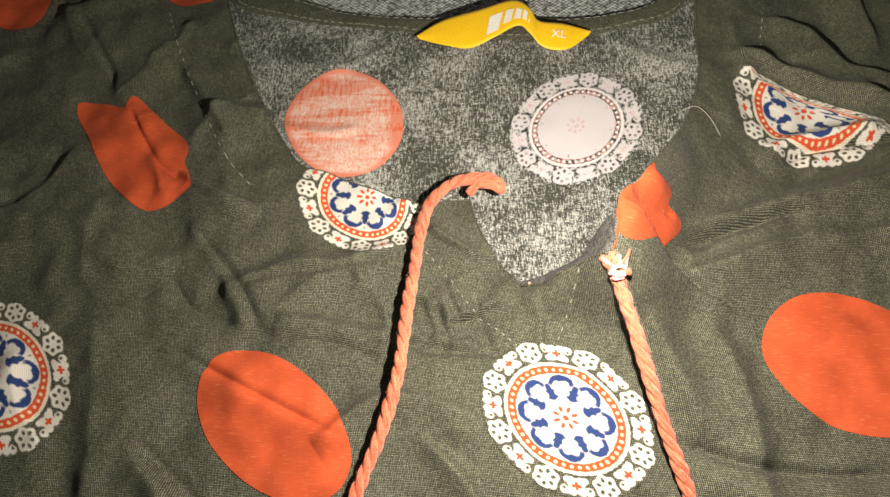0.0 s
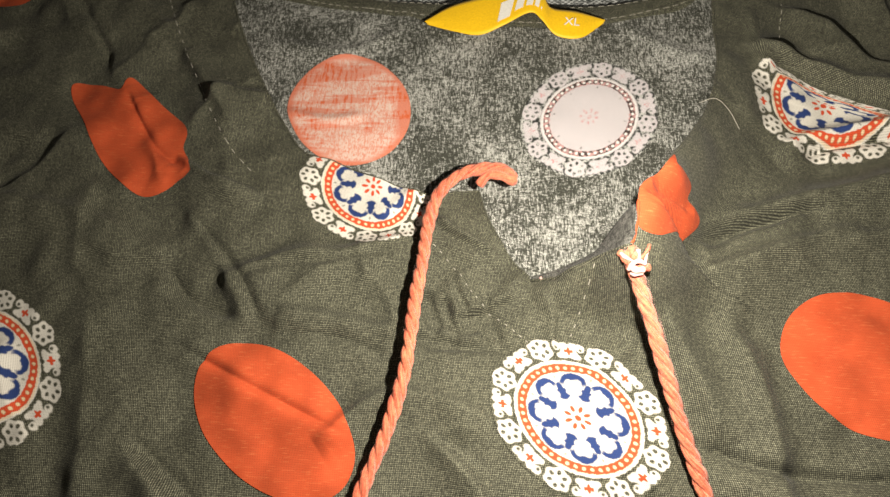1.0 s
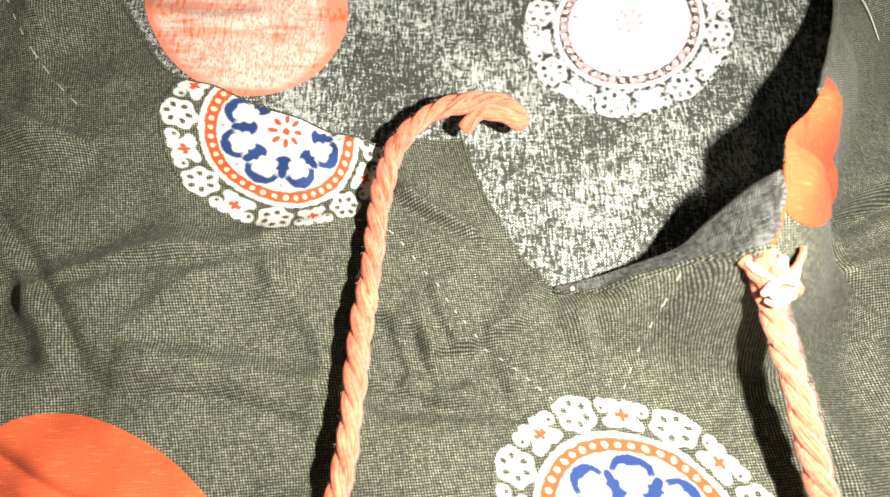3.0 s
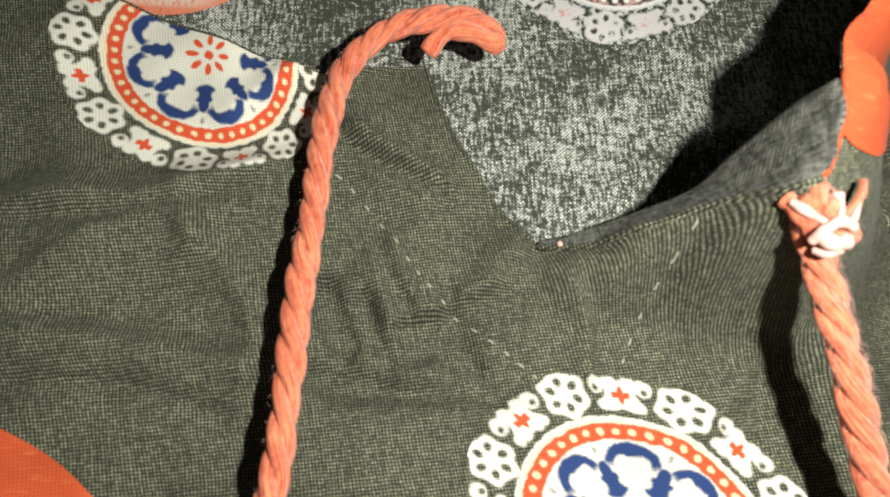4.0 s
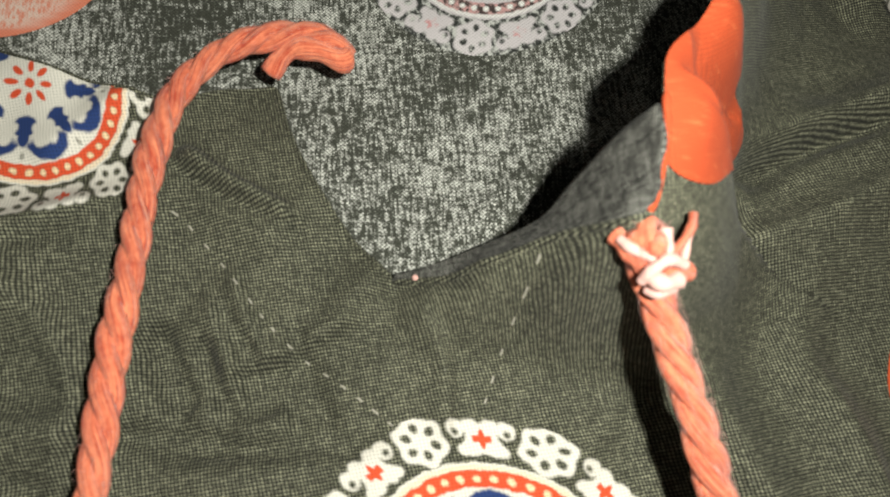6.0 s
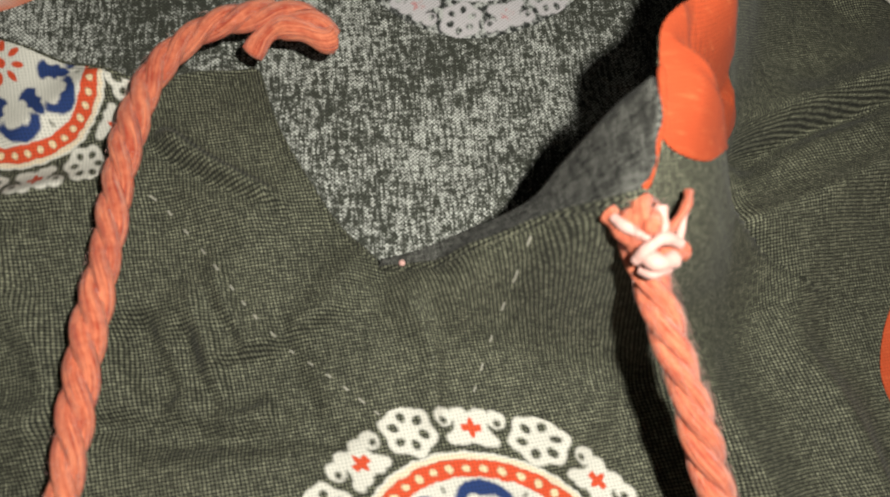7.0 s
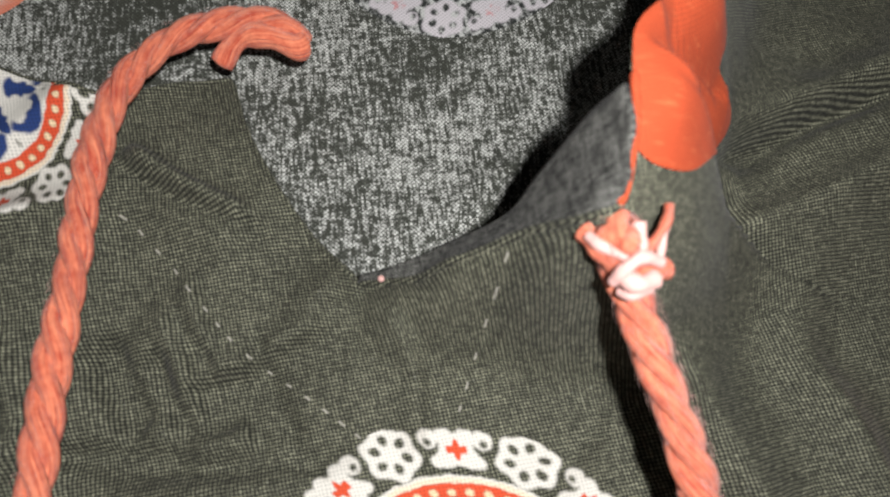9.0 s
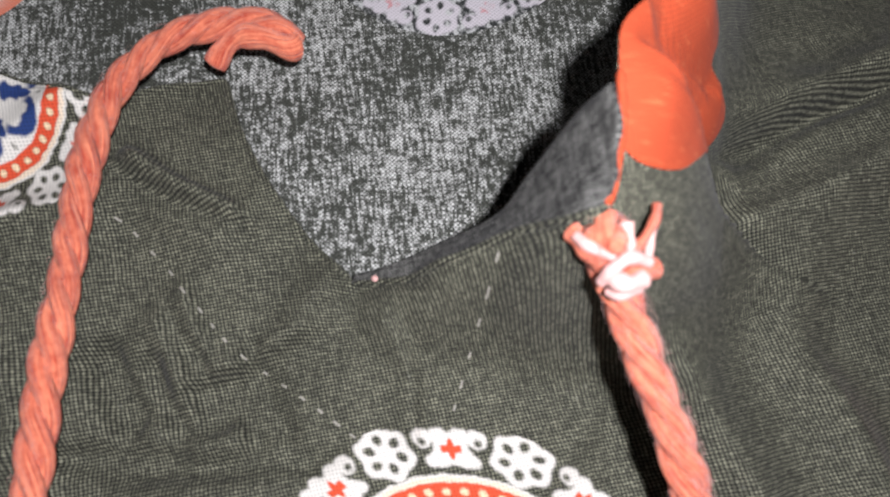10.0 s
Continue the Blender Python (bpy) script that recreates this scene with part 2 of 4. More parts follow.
COTTON, COTTON_TRIM, WRONG = cloth_outside("printed_cotton", "Weave"), cloth_outside("plain_cotton_trim", "Object"), cloth_inside()
ORANGE, ORANGE_TRIM, PALE = orange_ink("orange_ink", "Weave"), orange_ink("orange_trim", "Object"), pale_ink()
LACE, LACE_FADED = medallion("medallion_print"), medallion("medallion_print_wrong_side", True, 4.0)
CORD = yarn_material("coral_cotton_yarn", (0.41, 0.050, 0.023), (0.80, 0.25, 0.130))
WRAP = plain_fibre("pale_pink_thread", (0.66, 0.38, 0.34))
STITCH = plain_fibre("grey_sewing_thread", (0.36, 0.34, 0.29))
YELLOW = plain_fibre("yellow_satin", (0.86, 0.52, 0.015), 0.5)
WHITE = plain_fibre("white_woven_yarn", (0.82, 0.8, 0.74))
COVER = cover_material()


# ---- lines and surfaces ----
def smooth(points, per=10):
    """A Catmull-Rom curve through the points, as an array."""
    p = np.array(points, float)
    p = np.vstack([2 * p[0] - p[1], p, 2 * p[-1] - p[-2]])
    out = []
    for a, b, c, d in zip(p[:-3], p[1:-2], p[2:-1], p[3:]):
        for t in np.arange(per) / per:
            out.append(0.5 * (2 * b + (c - a) * t + (2 * a - 5 * b + 4 * c - d) * t * t + (3 * b - a - 3 * c + d) * t ** 3))
    out.append(p[-2])
    return np.array(out)


def nearest(line, x, y):
    """Distance to a line in plan, the place along it (0 to 1), the side (+1 left) and the nearest point."""
    x, y = np.asarray(x, float), np.asarray(y, float)
    best = np.full(x.shape, 1e9)
    along, side = np.zeros(x.shape), np.ones(x.shape)
    qx, qy = np.zeros(x.shape), np.zeros(x.shape)
    line = np.asarray(line)[:, :2]
    run = np.concatenate([[0], np.cumsum(np.hypot(*np.diff(line, axis=0).T))])
    for k in range(len(line) - 1):
        (ax, ay), (bx, by) = line[k], line[k + 1]
        ex, ey = bx - ax, by - ay
        ln = math.hypot(ex, ey) + 1e-12
        t = np.clip(((x - ax) * ex + (y - ay) * ey) / ln ** 2, 0, 1)
        px, py = ax + t * ex, ay + t * ey
        d = np.hypot(x - px, y - py)
        near = d < best
        best = np.where(near, d, best)
        along = np.where(near, (run[k] + t * ln) / run[-1], along)
        side = np.where(near, np.sign(ex * (y - ay) - ey * (x - ax) + 1e-15), side)
        qx, qy = np.where(near, px, qx), np.where(near, py, qy)
    return best, along, side, qx, qy


def inside(line, x, y):
    """Whether points lie in a closed outline."""
    x, y = np.asarray(x, float), np.asarray(y, float)
    hit = np.zeros(x.shape, bool)
    line = np.asarray(line)[:, :2]
    for (ax, ay), (bx, by) in zip(line, np.roll(line, -1, axis=0)):
        if ay != by:
            hit ^= ((ay > y) != (by > y)) & (x < (bx - ax) * (y - ay) / (by - ay) + ax)
    return hit


# neckline of the front, in plan: scoop, slit down to its tip, and the lifted side
SCOOP = smooth([(-0.098, 0.262), (-0.094, 0.225), (-0.089, 0.205), (-0.077, 0.173), (-0.066, 0.150), (-0.058, 0.136), (-0.049, 0.1235), (-0.038, 0.1195), (-0.0255, 0.1135), (-0.0125, 0.1078), (-0.004, 0.1055), (0.004, 0.1075), (0.0115, 0.1085)])
SLIT = smooth([(0.0115, 0.1085), (0.0136, 0.0995), (0.0170, 0.0910), (0.0215, 0.0832), (0.0275, 0.0757)])
# the lifted edge, with its height: tip of the slit, knot corner, then up along the neck
RIDGE = smooth([(0.0275, 0.0757, 0.0030), (0.0337, 0.0742, 0.0080), (0.0392, 0.0737, 0.0125), (0.0457, 0.0735, 0.0225), (0.0492, 0.0716, 0.0320), (0.0514, 0.0720, 0.0345), (0.0523, 0.0753, 0.0370), (0.0527, 0.0785, 0.0388), (0.0532, 0.0835, 0.0395), (0.0545, 0.0870, 0.0392), (0.0600, 0.0922, 0.0370), (0.0645, 0.0985, 0.0340), (0.0725, 0.1100, 0.0265), (0.0840, 0.1290, 0.0160), (0.0925, 0.1520, 0.0085), (0.0962, 0.1760, 0.0050), (0.1000, 0.2100, 0.0025), (0.1040, 0.262, 0.0020)])
RIDGE_RUN = np.concatenate([[0], np.cumsum(np.hypot(*np.diff(RIDGE[:, :2], axis=0).T))])
HOLE = np.vstack([SCOOP[:, :2], SLIT[1:, :2], RIDGE[1:, :2], [(0.104, 0.30), (-0.098, 0.30)]])
BODY = np.array([(-0.40, 0.20), (-0.38, 0.01), (-0.27, -0.02), (-0.28, -0.42), (0.28, -0.42), (0.27, -0.02), (0.38, 0.01), (0.40, 0.20), (0.13, 0.256), (-0.13, 0.256)])
BACK_NECK = smooth([(-0.105, 0.262), (-0.085, 0.222), (-0.051, 0.206), (-0.032, 0.1985), (-0.004, 0.1955), (0.024, 0.1965), (0.051, 0.1935), (0.069, 0.1955), (0.085, 0.200), (0.098, 0.216), (0.108, 0.262)])
BACK_HOLE = np.vstack([BACK_NECK, [(0.108, 0.30), (-0.105, 0.30)]])

# folds: line, height, how far it runs out to the left and to the right of the line
FOLDS = [
    (smooth([(-0.090, 0.106), (-0.070, 0.080), (-0.056, 0.056)]), 0.0027, 0.0100, 0.0030),
    (smooth([(-0.070, 0.0745), (-0.047, 0.083), (-0.032, 0.084), (-0.004, 0.0915)]), 0.0050, 0.0034, 0.0130),
    (smooth([(-0.094, 0.078), (-0.081, 0.065), (-0.058, 0.059)]), 0.0020, 0.0026, 0.0065),
    (smooth([(-0.094, 0.122), (-0.078, 0.112), (-0.060, 0.105)]), 0.0047, 0.0012, 0.0055),
    (smooth([(-0.165, 0.235), (-0.149, 0.186), (-0.130, 0.175), (-0.124, 0.158), (-0.113, 0.143)]), 0.0024, 0.0160, 0.0032),
    (smooth([(-0.117, 0.152), (-0.104, 0.128), (-0.096, 0.109)]), 0.0023, 0.0060, 0.0026),
    (smooth([(-0.002, 0.0975), (0.005, 0.0915), (0.016, 0.0845)]), 0.0051, 0.0010, 0.0045),
    (smooth([(0.005, 0.080), (0.009, 0.067), (0.013, 0.055)]), 0.0031, 0.0009, 0.0030),
    (smooth([(0.002, 0.076), (0.005, 0.066), (0.008, 0.056)]), 0.0027, 0.0008, 0.0028),
    (smooth([(0.028, 0.0745), (0.018, 0.069), (0.008, 0.065)]), 0.0039, 0.0014, 0.0045),
    (smooth([(0.070, 0.0875), (0.088, 0.0935), (0.120, 0.104), (0.190, 0.122)]), 0.0070, 0.0040, 0.0120),
    (smooth([(0.072, 0.075), (0.092, 0.081), (0.130, 0.094)]), 0.0055, 0.0029, 0.0090),
    (smooth([(-0.086, 0.058), (-0.052, 0.040), (-0.020, 0.024)]), 0.0024, 0.0060, 0.0065),
    (smooth([(-0.034, 0.025), (-0.012, 0.040), (0.020, 0.031)]), 0.0043, 0.0023, 0.0080),
    (smooth([(-0.007, 0.0545), (0.010, 0.053), (0.028, 0.0535)]), 0.0021, 0.0008, 0.0030),
    (smooth([(-0.230, 0.157), (-0.170, 0.157), (-0.135, 0.151)]), 0.0016, 0.0120, 0.0040),
    (smooth([(-0.165, 0.107), (-0.120, 0.098), (-0.090, 0.084)]), 0.0032, 0.0032, 0.0120),
    (smooth([(-0.111, 0.070), (-0.104, 0.040), (-0.098, 0.000)]), 0.0030, 0.0120, 0.0045),
    (smooth([(-0.092, 0.026), (-0.070, 0.004), (-0.058, -0.026)]), 0.0062, 0.0025, 0.0080),
    (smooth([(-0.004, 0.029), (0.012, 0.014), (0.020, -0.006)]), 0.0051, 0.0016, 0.0060),
    (smooth([(0.084, 0.066), (0.092, 0.035), (0.090, -0.005)]), 0.0055, 0.0043, 0.0110),
    (smooth([(0.116, 0.184), (0.135, 0.176), (0.150, 0.158), (0.185, 0.148)]), 0.0034, 0.0025, 0.0080),
    (smooth([(0.108, 0.119), (0.122, 0.128), (0.155, 0.133)]), 0.0047, 0.0029, 0.0060),
    (smooth([(0.030, 0.072), (0.034, 0.063), (0.033, 0.053)]), 0.0027, 0.0009, 0.0030),
    (smooth([(0.0745, 0.0905), (0.0670, 0.0895), (0.0575, 0.0880)]), -0.0030, 0.0016, 0.0022),
    (smooth([(0.104, 0.1655), (0.122, 0.157), (0.150, 0.145), (0.172, 0.134)]), 0.0050, 0.0040, 0.0018),
    (smooth([(-0.050, 0.064), (-0.032, 0.062), (-0.008, 0.056)]), 0.0047, 0.0025, 0.0100),
    (smooth([(-0.026, 0.080), (-0.016, 0.070), (-0.012, 0.056)]), 0.0035, 0.0022, 0.0050),
    (smooth([(0.064, 0.064), (0.072, 0.048), (0.078, 0.026)]), 0.0055, 0.0060, 0.0043),
    (smooth([(0.122, 0.088), (0.145, 0.092), (0.185, 0.090)]), 0.0051, 0.0029, 0.0090),
    (smooth([(-0.132, 0.136), (-0.146, 0.112), (-0.170, 0.090)]), 0.0032, 0.0120, 0.0032),
    (smooth([(0.116, 0.215), (0.109, 0.180), (0.112, 0.146)]), 0.0032, 0.0080, 0.0029),
    (smooth([(0.150, 0.215), (0.158, 0.190), (0.162, 0.165)]), 0.0034, 0.0025, 0.0090),
    (smooth([(-0.130, 0.215), (-0.118, 0.190), (-0.098, 0.172)]), 0.0028, 0.0029, 0.0080),
    (smooth([(-0.105, 0.175), (-0.086, 0.150), (-0.072, 0.128)]), 0.0035, 0.0060, 0.0022),
    (smooth([(-0.185, 0.070), (-0.165, 0.088), (-0.140, 0.092)]), 0.0030, 0.0029, 0.0090),
    (smooth([(-0.060, 0.000), (-0.030, -0.004), (0.010, -0.010)]), 0.0047, 0.0029, 0.0080),
    (smooth([(0.070, 0.020), (0.100, 0.010), (0.140, 0.012)]), 0.0043, 0.0036, 0.0090),
]

# sharp valleys pressed into the cloth
for valley in ([(-0.084, 0.056), (-0.052, 0.040), (-0.024, 0.027)], [(-0.007, 0.0545), (0.010, 0.0535), (0.026, 0.053)], [(-0.0040, 0.0950), (0.0030, 0.0902), (0.0080, 0.0872), (0.0160, 0.0835)],
               [(0.0135, 0.071), (0.0150, 0.063), (0.0190, 0.055)], [(0.010, 0.066), (0.0125, 0.060), (0.0150, 0.0545)], [(0.001, 0.070), (0.003, 0.063), (0.0065, 0.0575)],
               [(-0.118, 0.150), (-0.106, 0.131), (-0.098, 0.122), (-0.080, 0.112)], [(-0.090, 0.082), (-0.079, 0.069), (-0.062, 0.062)], [(-0.088, 0.026), (-0.070, 0.012), (-0.056, 0.002)],
               [(-0.150, 0.200), (-0.134, 0.176), (-0.126, 0.160)], [(-0.066, 0.074), (-0.050, 0.080), (-0.034, 0.081), (-0.012, 0.086)], [(0.072, 0.084), (0.092, 0.092), (0.122, 0.100)],
               [(0.118, 0.120), (0.130, 0.125), (0.160, 0.128)],
               [(0.0061, 0.0653), (0.0068, 0.0620), (0.0079, 0.0573)], [(0.0094, 0.0655), (0.0099, 0.0619), (0.0104, 0.0576)], [(-0.0067, 0.0708), (-0.0040, 0.0642), (-0.0003, 0.0582)],
               [(-0.0142, 0.0579), (-0.0044, 0.0569), (0.0063, 0.0551)], [(0.0207, 0.0703), (0.0250, 0.0731), (0.0310, 0.0750), (0.0378, 0.0729)], [(-0.0048, 0.0723), (-0.0015, 0.0641), (0.0003, 0.0598)],
               [(0.0064, 0.0704), (0.0092, 0.0644), (0.0101, 0.0587)], [(-0.0838, 0.0992), (-0.0699, 0.0838), (-0.0602, 0.0715), (-0.0542, 0.0595)], [(0.0801, 0.0851), (0.0946, 0.0920), (0.1105, 0.0964)], [(-0.050, 0.057), (-0.030, 0.056), (-0.014, 0.050)], [(0.070, 0.028), (0.092, 0.020), (0.130, 0.018)]):
    FOLDS.append((smooth(valley), -0.0034 if valley[0][0] > -0.03 else -0.0018, 0.0016, 0.0016))

rng = np.random.RandomState(11)
for _ in range(55):
    cx, cy, th, half = rng.uniform(-0.19, 0.18), rng.uniform(-0.01, 0.22), rng.uniform(0, math.pi), rng.uniform(0.008, 0.022)
    dx, dy, bow = half * math.cos(th), half * math.sin(th), rng.uniform(-0.3, 0.3)
    if math.hypot(cx + 0.047, cy - 0.032) < 0.034 or math.hypot(cx - 0.126, cy - 0.050) < 0.034:
        continue
    narrow, broad = rng.uniform(0.0019, 0.0030), rng.uniform(0.004, 0.009)
    if rng.rand() < 0.5:
        narrow, broad = broad, narrow
    FOLDS.append((smooth([(cx - dx, cy - dy), (cx - dy * bow, cy + dx * bow), (cx + dx, cy + dy)], 4), rng.uniform(0.0010, 0.0026), narrow, broad))

# small puffs of cloth on the lifted edge: place, height, width
PUFFS = [(0.0650, 0.0950, 0.0016, 0.0042), (0.0630, 0.0835, 0.0018, 0.0046)]


def ripple(x, y, seed, size):
    """Smooth random waves in plan, about -1 to 1."""
    rng = np.random.RandomState(seed)
    out = np.zeros(np.shape(x))
    for _ in range(9):
        th, ph = rng.uniform(0, 2 * math.pi, 2)
        k = 2 * math.pi / (size * rng.uniform(0.6, 1.8))
        bend = 0.35 * np.sin(k * 0.6 * (x * math.sin(th) - y * math.cos(th)) + ph * 3)
        out = out + np.sin(k * (x * math.cos(th) + y * math.sin(th)) + ph + bend * 3)
    return out / 5.0


def lift(x, y):
    """How far the loose side of the neckline stands up."""
    d, s, _, qx, qy = nearest(RIDGE, x, y)
    top = np.interp(s, RIDGE_RUN / RIDGE_RUN[-1], RIDGE[:, 2])
    across = (x - qx) / (d + 1e-9)
    turn = np.clip((across + 0.55) / 1.3, 0, 1)
    turn = turn * turn * (3 - 2 * turn)
    down = np.clip((qy - y) / (d + 1e-9), 0, 1)
    wide = 0.0056 + turn * (1 - 0.88 * down) * (0.0158 + 0.006 * s)
    return top * np.exp(-((d / wide) ** 2))


def front_z(x, y):
    """Height of the front panel."""
    x, y = np.asarray(x, float), np.asarray(y, float)
    z = 0.0010 + 0.0017 * ripple(x, y, 3, 0.055) + 0.0010 * ripple(x, y, 8, 0.020)
    for line, high, left, right in FOLDS:
        d, s, side, _, _ = nearest(line, x, y)
        taper = np.clip(np.sin(np.pi * np.clip(s, 0, 1)) * 2.0, 0, 1)
        z = z + high * taper * np.exp(-((d / np.where(side > 0, left, right)) ** 1.5))
    for cx, cy, high, wide in PUFFS:
        z = z + high * np.exp(-((x - cx) ** 2 + (y - cy) ** 2) / wide ** 2)
    return np.logaddexp((z + 0.0022) * 2500, 0) / 2500 - 0.0022 + lift(x, y)


def weave_layer(mesh, x, y, corners):
    """Stores the thread coordinates of a mesh's corners."""
    y = y + 0.6 * lift(x, y)
    layer = mesh.uv_layers.new(name="Weave")
    layer.data.foreach_set("uv", np.stack([x, y], -1).reshape(-1, 2)[corners.reshape(-1)].ravel())


def back_z(x, y):
    """Height of the inside of the back panel."""
    x, y = np.asarray(x, float), np.asarray(y, float)
    z = -0.0036 + 0.0006 * ripple(x, y, 21, 0.055) + 0.00025 * ripple(x, y, 5, 0.018)
    for line, high, wide in BACK_FOLDS:
        d, s, _, _, _ = nearest(line, x, y)
        z = z + high * np.clip(np.sin(np.pi * s) * 2, 0.1, 1) * np.exp(-((d / wide) ** 2))
    return z


BACK_FOLDS = [
    (smooth([(0.034, 0.0815), (0.050, 0.091), (0.072, 0.102)]), 0.0016, 0.0028),
    (smooth([(-0.070, 0.178), (-0.040, 0.172), (-0.018, 0.182)]), 0.0014, 0.0030),
    (smooth([(-0.020, 0.192), (-0.010, 0.178), (-0.008, 0.165)]), 0.0012, 0.0030),
    (smooth([(0.066, 0.185), (0.080, 0.172), (0.100, 0.165)]), 0.0012, 0.0032),
    (smooth([(-0.062, 0.145), (-0.045, 0.140), (-0.028, 0.142)]), 0.0010, 0.0024),
    (smooth([(0.078, 0.128), (0.074, 0.110), (0.070, 0.095)]), 0.0012, 0.0026),
]


# ---- building ----
def part(name, mesh, material, parent, label=""):
    """Links a mesh (or a bmesh) as one object under its thing."""
    if isinstance(mesh, bmesh.types.BMesh):
        data = bpy.data.meshes.new(name)
        mesh.to_mesh(data)
        mesh.free()
        mesh = data
    if material:
        mesh.materials.append(material)
    mesh.polygons.foreach_set("use_smooth", [True] * len(mesh.polygons))
    ob = new(name, mesh)
    ob.parent = parent
    return tagged(ob, label)


def grid_mesh(name, pts, uv=None, close=False):
    """A mesh from an array of rows of points; close joins the last column to the first."""
    rows, cols = pts.shape[:2]
    idx = np.arange(rows * cols).reshape(rows, cols)
    if close:
        idx = np.hstack([idx, idx[:, :1]])
    quads = np.stack([idx[:-1, :-1], idx[:-1, 1:], idx[1:, 1:], idx[1:, :-1]], -1).reshape(-1, 4)
    mesh = bpy.data.meshes.new(name)
    mesh.from_pydata(pts.reshape(-1, 3).tolist(), [], quads.tolist())
    if uv is not None:
        layer = mesh.uv_layers.new(name="UVMap")
        flat = uv.reshape(-1, 2)[quads.reshape(-1)]
        if close:
            wrap = flat.reshape(-1, 4, 2)
            low = wrap[:, :, 1].max(1) - wrap[:, :, 1].min(1) > 0.5
            wrap[low, :, 1] = np.where(wrap[low, :, 1] < 0.25, wrap[low, :, 1] + 1.0, wrap[low, :, 1])
            flat = wrap.reshape(-1, 2)
        layer.data.foreach_set("uv", flat.ravel())
    return mesh


def sheet(name, high, holes):
    """A cloth panel over the body outline, fine where it is seen, cut to its edges."""
    xs = np.concatenate([np.arange(-0.42, -0.2, 0.008), np.arange(-0.2, 0.19, 0.0007), np.arange(0.19, 0.43, 0.008)])
    ys = np.concatenate([np.arange(-0.44, -0.02, 0.008), np.arange(-0.02, 0.225, 0.0007), np.arange(0.225, 0.27, 0.004)])
    x, y = np.meshgrid(xs, ys)
    keep = inside(BODY, x, y)
    for hole in holes:
        keep &= ~inside(hole, x, y)
    near = keep.copy()
    near[1:] |= keep[:-1]
    near[:-1] |= keep[1:]
    wide = near.copy()
    wide[:, 1:] |= near[:, :-1]
    wide[:, :-1] |= near[:, 1:]
    rim = wide & ~keep
    for outline in [BODY] + holes:
        closed = np.vstack([outline[:, :2], outline[:1, :2]])
        d, _, _, qx, qy = nearest(closed, x[rim], y[rim])
        bad = ~inside(BODY, x[rim], y[rim]) if outline is BODY else inside(outline, x[rim], y[rim])
        x[rim], y[rim] = np.where(bad, qx, x[rim]), np.where(bad, qy, y[rim])
    z = high(x, y)
    ids = np.full(x.shape, -1)
    ids[wide] = np.arange(wide.sum())
    quads = np.stack([ids[:-1, :-1], ids[:-1, 1:], ids[1:, 1:], ids[1:, :-1]], -1)
    some = keep[:-1, :-1] | keep[:-1, 1:] | keep[1:, 1:] | keep[1:, :-1]
    quads = quads[some & (quads.min(-1) >= 0)]
    mesh = bpy.data.meshes.new(name)
    mesh.from_pydata(np.stack([x[wide], y[wide], z[wide]], -1).tolist(), [], quads.tolist())
    weave_layer(mesh, x[wide], y[wide], quads)
    return mesh


def tube(line, radius, sides=10, ends=True, uvs=False):
    """A round tube along a line of 3D points; radius may be a list."""
    p = np.asarray(line, float)
    tan = np.gradient(p, axis=0)
    tan /= np.linalg.norm(tan, axis=1)[:, None] + 1e-12
    up = np.array([0.0, 0.0, 1.0])
    rings = []
    rad = np.broadcast_to(np.asarray(radius, float), (len(p),)).copy()
    if ends:
        rad[0] *= 0.3
        rad[-1] *= 0.3
    for q, t, r in zip(p, tan, rad):
        side = np.cross(t, up)
        side /= np.linalg.norm(side) + 1e-9
        top = np.cross(side, t)
        ang = np.linspace(0, 2 * math.pi, sides, endpoint=False)
        rings.append(q + r * (np.cos(ang)[:, None] * side + np.sin(ang)[:, None] * top))
    run = np.concatenate([[0], np.cumsum(np.linalg.norm(np.diff(p, axis=0), axis=1))])
    uv = np.stack(np.meshgrid(run, np.linspace(0, 1, sides, endpoint=False), indexing="ij"), -1)
    return grid_mesh("tube", np.array(rings), uv, True)


def over(line, high, above):
    """Lays a plan line on a surface, that far above it."""
    line = np.asarray(line)[:, :2]
    return np.column_stack([line, high(line[:, 0], line[:, 1]) + above])


